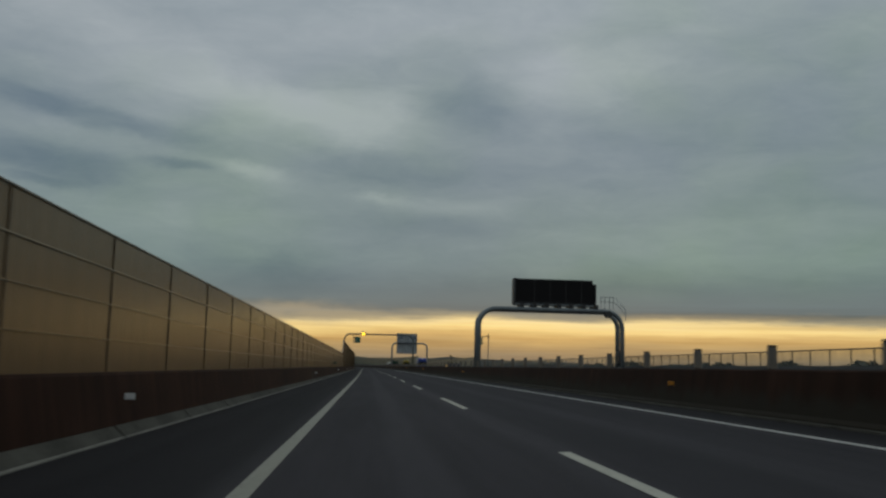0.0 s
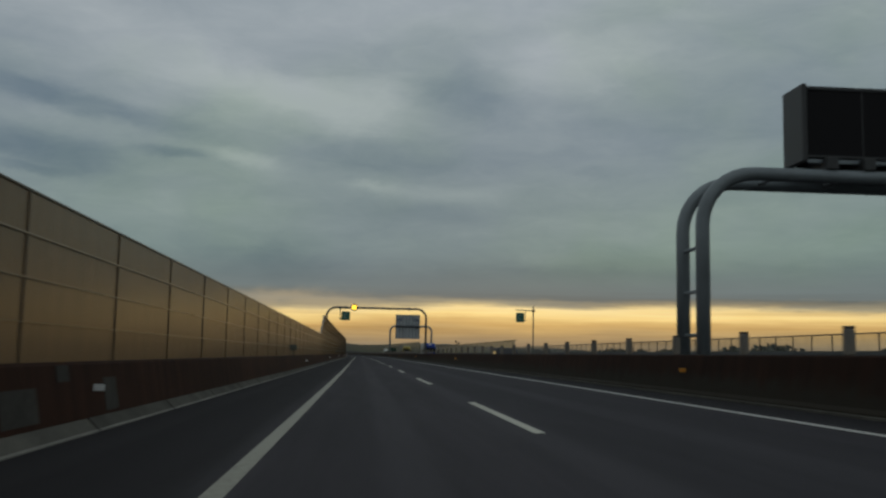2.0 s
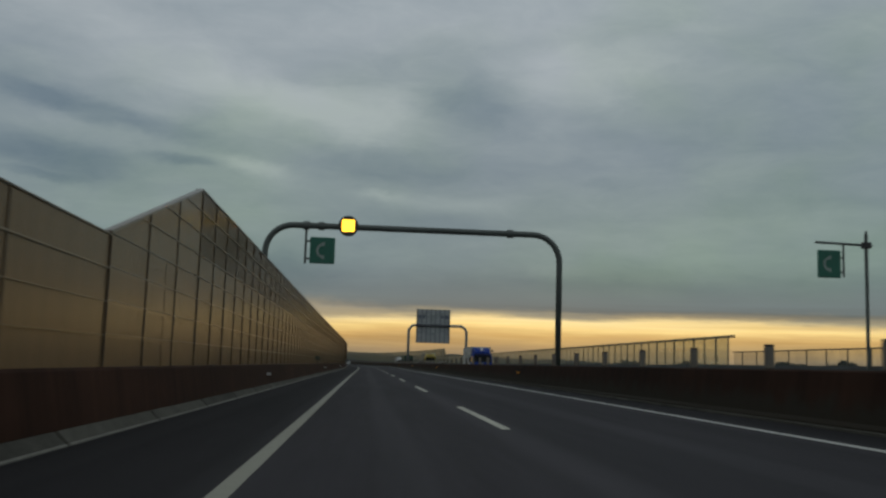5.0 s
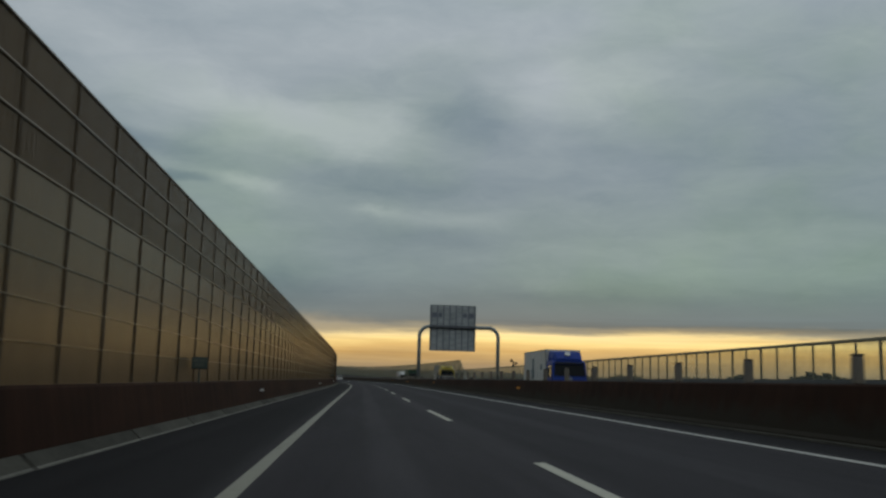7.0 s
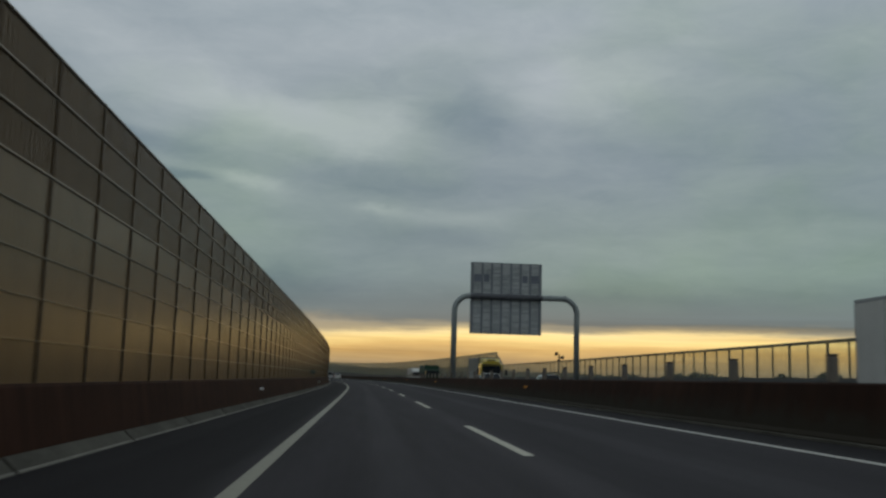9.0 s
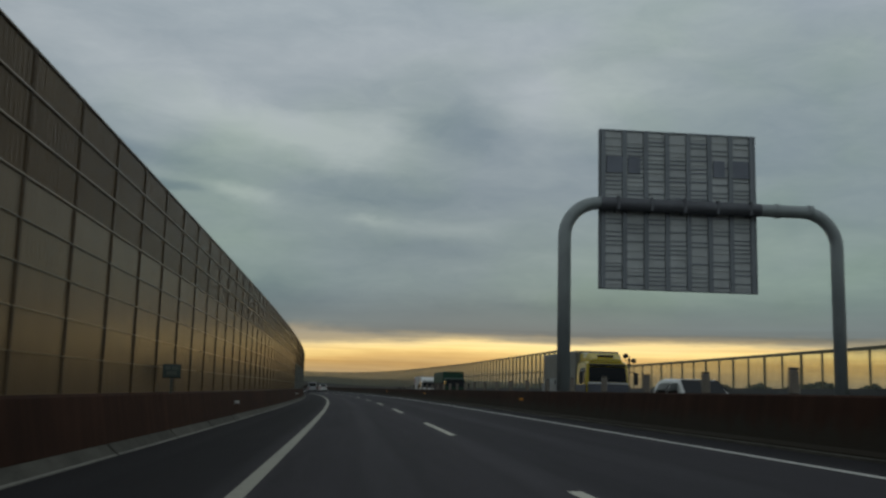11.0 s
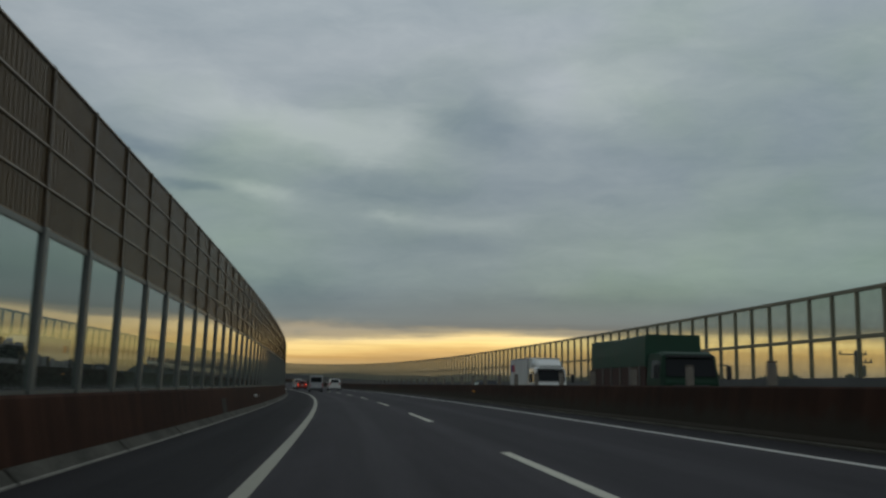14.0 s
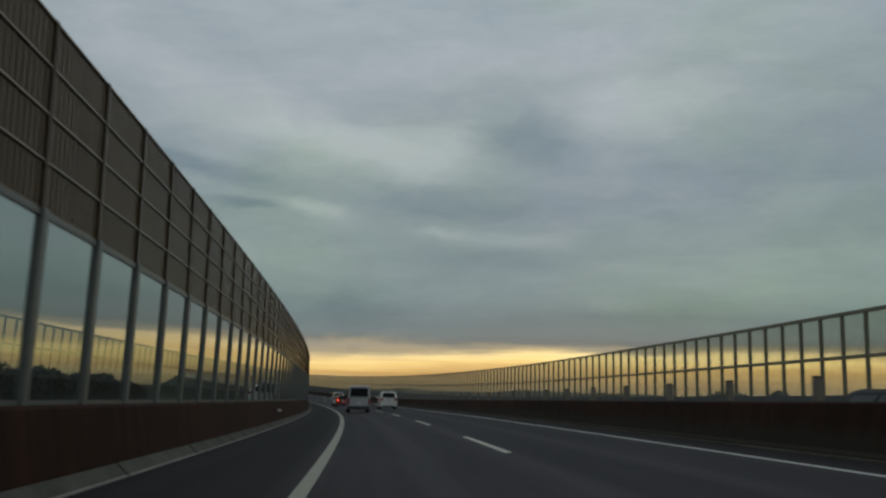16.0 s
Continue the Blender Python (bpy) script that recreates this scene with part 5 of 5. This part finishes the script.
    if mark:
        for i, (y0, y1, z0, z1, mat) in enumerate(mark):
            part("side_mark", boxed(-w - 0.028 - 0.004 * i, -w + 0.002, y0, y1, z0, z1), mat, t, "plain coloured mark on the load")
    return t


def face_back(s, u):
    """The pose of a vehicle that drives towards us with its nose at s."""
    return stand(s, u, road_z(s, u))


BLUE_MARK = material("mark_blue", (0.03, 0.05, 0.22), 0.5)
BAND_WHITE = material("load_band_white", (0.36, 0.37, 0.36), 0.6, 0.0, 0.2, 20, 0.5)
TEAL_MARK = material("mark_dull_teal", (0.15, 0.19, 0.20), 0.6)
FASCIA_PALE = material("fascia_pale", (0.20, 0.23, 0.30), 0.5)
RED_MARK = material("mark_red", (0.42, 0.03, 0.03), 0.5)
small_car("white_hatchback", "white hatchback seen from behind with red tail lamps", stand(509.5, 5.10, road_z(509, 5.1)), WHITE_PAINT, 4.2, 1.70, 1.68, False)
one_box_van("silver_van", "pale silver one-box van with dark rear window", stand(493.5, 1.57, road_z(493, 1.5)), SILVER_PAINT, 4.7, 1.76, 2.12)
small_car("white_kei_car", "small white tall car far ahead on the bend", stand(548, 2.0, road_z(548, 2)), WHITE_PAINT, 3.4, 1.5, 1.75, False, boxy=0.8)
small_car("red_car", "small red car far ahead with lit tail lamps", stand(536, 1.9, road_z(536, 2)), RED_PAINT, 3.9, 1.65, 1.45, True)

blue = truck("blue_truck", "blue lorry cab with a long white cargo box", face_back(255.2, 15.2), BLUE_PAINT, CARGO_WHITE, 2.3, 11.2, 2.66, 3.42, deflector=BLUE_PAINT, mark=[(7.0, 7.5, 2.1, 2.85, TEAL_MARK), (6.7, 7.8, 1.35, 2.1, TEAL_MARK), (3.6, 4.2, 2.0, 2.4, TEAL_MARK)])
part("roof_mark", rod(bmesh.new(), (-0.05, 0.70, 3.00), (-0.05, 0.60, 3.10), 0.20, 20), WHITE_PAINT, blue, "plain white oval on the roof deflector")
part("front_panel", boxed(-0.16, 0.16, -0.06, 0.02, 0.76, 1.50, 0.02), FASCIA_PALE, blue, "pale upright panel on the cab front")
truck("yellow_truck", "yellow lorry cab with a grey cargo box", face_back(344.55, 15.2), YELLOW_PAINT, CARGO_DRAB, 2.2, 11.05, 2.90, 3.50, deflector=YELLOW_PAINT, fascia=FASCIA_GREY, bed=1.62,
      mark=[(2.5, 10.95, 1.05, 1.98, BAND_WHITE)] + [(y - 0.21, y + 0.21, 1.50, 1.90, PLASTIC) for y in (9.3, 7.45, 5.65, 3.9)])
truck("green_truck", "green lorry with boarded sides and a green sheet", face_back(406.2, 15.2), GREEN_PAINT, CARGO_GREEN, 2.0, 10.6, 2.55, 3.33, boards=TARP_BROWN)
truck("white_truck", "white box lorry with plain blue and red marks", face_back(430.2, 15.2), WHITE_PAINT, CARGO_WHITE, 2.0, 7.9, 2.36, 2.98, width=2.2, deflector=WHITE_PAINT, mark=[(6.35, 6.93, 2.05, 2.55, RED_MARK), (6.95, 7.55, 2.05, 2.55, BLUE_MARK)])


def oncoming_car(name, label, s, u, paint, **k):
    """A car that faces us, its nose at s."""
    L = k.get("length", 4.4)
    m = stand(s + L, u, road_z(s, u)) @ Matrix.Rotation(math.pi, 4, "Z")
    return small_car(name, label, m, paint, lit=False, group="oncoming cars", **k)


one_box_van("dark_van", "dark grey boxy van in the oncoming lane", stand(137.2, 12.0, road_z(135, 12.0)) @ Matrix.Rotation(math.pi, 4, "Z"), DULL_DARK, 4.5, 1.75, 1.62)
oncoming_car("dark_saloon_car", "dark grey car in the oncoming lane", 433.2, 12.0, DULL_DARK, length=4.3, width=1.70, height=1.40)
oncoming_car("silver_hatchback", "tall silver hatchback with dark windows in the far oncoming lane", 312.0, 15.2, SILVER_PAINT, length=3.6, width=1.66, height=1.60, boxy=0.6)
oncoming_car("white_estate_car", "white estate car in the oncoming lane", 320.6, 12.0, WHITE_PAINT, length=4.3, width=1.72, height=1.60)

# ---- trees, houses and masts beyond the far parapet ----
LEAF = material("dark_leaves", (0.080, 0.086, 0.062), 0.9, 0.0, 0.5, 8.0, 1.0)
BARK = material("bark", (0.06, 0.045, 0.035), 0.9)
HOUSE_WALL = material("house_plaster", (0.22, 0.21, 0.20), 0.85, 0.0, 0.2, 6.0, 0.3)
ROOF_TILE = material("roof_tile", (0.05, 0.05, 0.055), 0.7)
DARK_PANE = material("house_pane", (0.02, 0.022, 0.025), 0.1)


def tree(name, seed, height, spread):
    """A trunk with limbs and a crown of many small leaf clumps."""
    rng = random.Random(seed)
    t = empty(name)
    bm = bmesh.new()
    bmesh.ops.create_cone(bm, cap_ends=True, segments=8, radius1=0.28, radius2=0.12, depth=height * 0.7, matrix=Matrix.Translation((0, 0, height * 0.35)))
    tips = []
    for i in range(7):
        a, z = rng.uniform(0, 6.28), height * rng.uniform(0.38, 0.68)
        q = Vector((math.cos(a) * spread * 0.6, math.sin(a) * spread * 0.6, z + height * rng.uniform(0.12, 0.25)))
        rod(bm, (0, 0, z), q, 0.06, 5)
        tips.append(q)
    part("trunk", bm, BARK, t)
    verts, faces = [], []
    for i in range(2000):
        a, r = rng.uniform(0, 6.283), math.sqrt(rng.random())
        zz = rng.uniform(-1, 1)
        lobe = 1 + 0.28 * math.sin(3 * a + seed) + 0.18 * math.sin(5 * a - 2 * zz + seed)
        c = Vector((math.cos(a) * r * spread * lobe * math.sqrt(max(0.05, 1 - zz * zz)), math.sin(a) * r * spread * lobe * math.sqrt(max(0.05, 1 - zz * zz)), height * 0.68 + zz * height * 0.32 * (0.85 + 0.3 * rng.random())))
        s = rng.uniform(0.18, 0.50)
        b = len(verts)
        n = Vector((rng.gauss(0, 1), rng.gauss(0, 1), rng.gauss(0, 1))).normalized()
        p = n.orthogonal().normalized()
        o = n.cross(p)
        verts += [c + p * s, c + o * s * 0.7, c - p * s, c - o * s * 0.7]
        faces.append((b, b + 1, b + 2, b + 3))
    mesh_object("crown", verts, faces, LEAF, t)
    return t


def house(name, m, w, d, h):
    ho = tagged(empty(name, m), "pale two-storey house with a dark pitched roof", "house", "houses beyond the road")
    part("house_wall", boxed(-w / 2, w / 2, -d / 2, d / 2, 0, h, 0.03), HOUSE_WALL, ho)
    bm = bmesh.new()
    e = 0.5
    v = [bm.verts.new(p) for p in ((-w / 2 - e, -d / 2 - e, h), (w / 2 + e, -d / 2 - e, h), (w / 2 + e, d / 2 + e, h), (-w / 2 - e, d / 2 + e, h), (-w / 2 + w * 0.2, 0, h + d * 0.28), (w / 2 - w * 0.2, 0, h + d * 0.28))]
    for f in ((0, 1, 5, 4), (2, 3, 4, 5), (3, 0, 4), (1, 2, 5), (3, 2, 1, 0)):
        bm.faces.new([v[i] for i in f])
    part("roof", bm, ROOF_TILE, ho)
    for z in (1.0, 3.7):
        if z + 1.2 < h:
            for i in range(3):
                x = -w / 2 + w * (i + 0.5) / 3
                win = part("window_frame", boxed(x - 0.7, x + 0.7, -d / 2 - 0.05, -d / 2 + 0.02, z, z + 1.2), GALVANISED, ho)
                part("pane", boxed(x - 0.62, x + 0.62, -d / 2 - 0.06, -d / 2 - 0.045, z + 0.08, z + 1.12), DARK_PANE, win)
    return ho


KINDS = [tree("tree", 1, 8.4, 3.2), tree("tree", 2, 9.6, 3.8), tree("tree", 3, 7.6, 4.2)]
rng = random.Random(11)
count = 0
for i in range(64):
    s = -40 + i * 12 + rng.uniform(-5, 5)
    u = rng.choice((38, 46, 60, 75, 95, 120)) + rng.uniform(-5, 8)
    if 405 < s < 425 and u < 46:
        continue
    k = i % 3
    top = 1.12 + rng.uniform(0.44, 0.70) * u / 22.5
    m = stand(s + 60, u, -6.0 - rise(s + 60), rng.uniform(0, 360)) @ Matrix.Scale((top + 6.0) / (8.4, 9.6, 7.6)[k], 4)
    if count < 3:
        ob = KINDS[k]
        ob.matrix_world = stand(s + 60, u, min(-6.0, top - (8.4, 9.6, 7.6)[k]), 40.0 * k)
    else:
        ob = copy_thing(KINDS[k], m)
    tagged(ob, "dark leafy tree standing below the raised road", "tree", "trees beyond the road")
    count += 1
for i in range(56):
    s = 400 + i * 7.5 + rng.uniform(-3, 3)
    k = i % 3
    top = rng.uniform(3.4, 5.0) if i != 14 else 6.6
    m = stand(s, -rng.uniform(38, 46) if i != 14 else -42.0, -6.0 - rise(s), rng.uniform(0, 360)) @ Matrix.Scale((top + 6.0) / (8.4, 9.6, 7.6)[k], 4)
    tagged(copy_thing(KINDS[k], m), "dark leafy tree standing outside the clear panes", "tree", "trees beyond the road")
for i in range(16):
    s = 90 + i * 42 + rng.uniform(-12, 12)
    house("house", stand(s, rng.uniform(70, 130), -6.0 - rise(s), rng.uniform(-30, 30)), rng.uniform(9, 14), rng.uniform(7, 9), rng.choice((5.6, 5.9, 6.2)))

# slim mast with loudspeakers beyond the screen
mast = tagged(empty("loudspeaker_mast", stand(415.0, 39.5, -6.0)), "slim dark mast with a cluster of horn loudspeakers", "mast")
part("mast_shaft", tube(bmesh.new(), [(0, 0, 0), (0, 0, 6), (0, 0, 12.2)], 0.11, 10), DARK_STEEL, mast)
part("cross_arm", rod(bmesh.new(), (-0.6, 0, 11.7), (0.7, 0, 11.6), 0.05, 8), DARK_STEEL, mast)
for x, z, dr in ((-0.55, 12.35, -1), (0.65, 11.75, 1), (-0.1, 11.1, -1)):
    bm = bmesh.new()
    bmesh.ops.create_cone(bm, cap_ends=True, segments=14, radius1=0.36, radius2=0.10, depth=0.55, matrix=Matrix.Translation((x, -0.1 * dr, z)) @ Matrix.Rotation(dr * 1.2, 4, "X"))
    part("horn", bm, DARK_STEEL, mast)

# utility poles beyond the screen
POLE_GREY = material("pole_concrete", (0.11, 0.105, 0.095), 0.8, 0.0, 0.25, 20, 0.6)


def utility_pole(s, u, top, arms):
    p = tagged(empty("utility_pole", stand(s, u, -6.0 - rise(s))), "grey concrete utility pole with cross arms" if arms else "slim grey concrete pole without arms", "utility pole", "utility poles beyond the road")
    h = top + 6.0
    bm = bmesh.new()
    bmesh.ops.create_cone(bm, cap_ends=True, segments=12, radius1=0.19, radius2=0.11, depth=h, matrix=Matrix.Translation((0, 0, h / 2)))
    part("pole_shaft", bm, POLE_GREY, p)
    for z, x0, x1 in arms:
        part("cross_arm", boxed(x0, x1, -0.20, -0.11, h - z - 0.05, h - z + 0.05, 0.01), DARK_STEEL, p)
        for x in (x0 + 0.1, (x0 + x1) / 2 + 0.2, x1 - 0.1):
            part("insulator", rod(bmesh.new(), (x, -0.155, h - z + 0.05), (x, -0.155, h - z + 0.24), 0.06, 8), POLE_GREY, p)
    if arms:
        part("transformer", rod(bmesh.new(), (0.42, -0.1, h - 1.75), (0.42, -0.1, h - 1.05), 0.24, 14), POLE_GREY, p)
        part("transformer_bracket", boxed(0.08, 0.66, -0.16, -0.06, h - 1.85, h - 1.74), DARK_STEEL, p)
    return p


utility_pole(432.3, 37.8, 4.0, [(0.30, -1.35, 0.75), (0.85, -0.25, 1.15)])
utility_pole(423.2, 38.5, 2.9, [])
utility_pole(475.0, 44.0, 4.2, [(0.30, -1.0, 0.9), (0.9, -0.9, 0.9)])
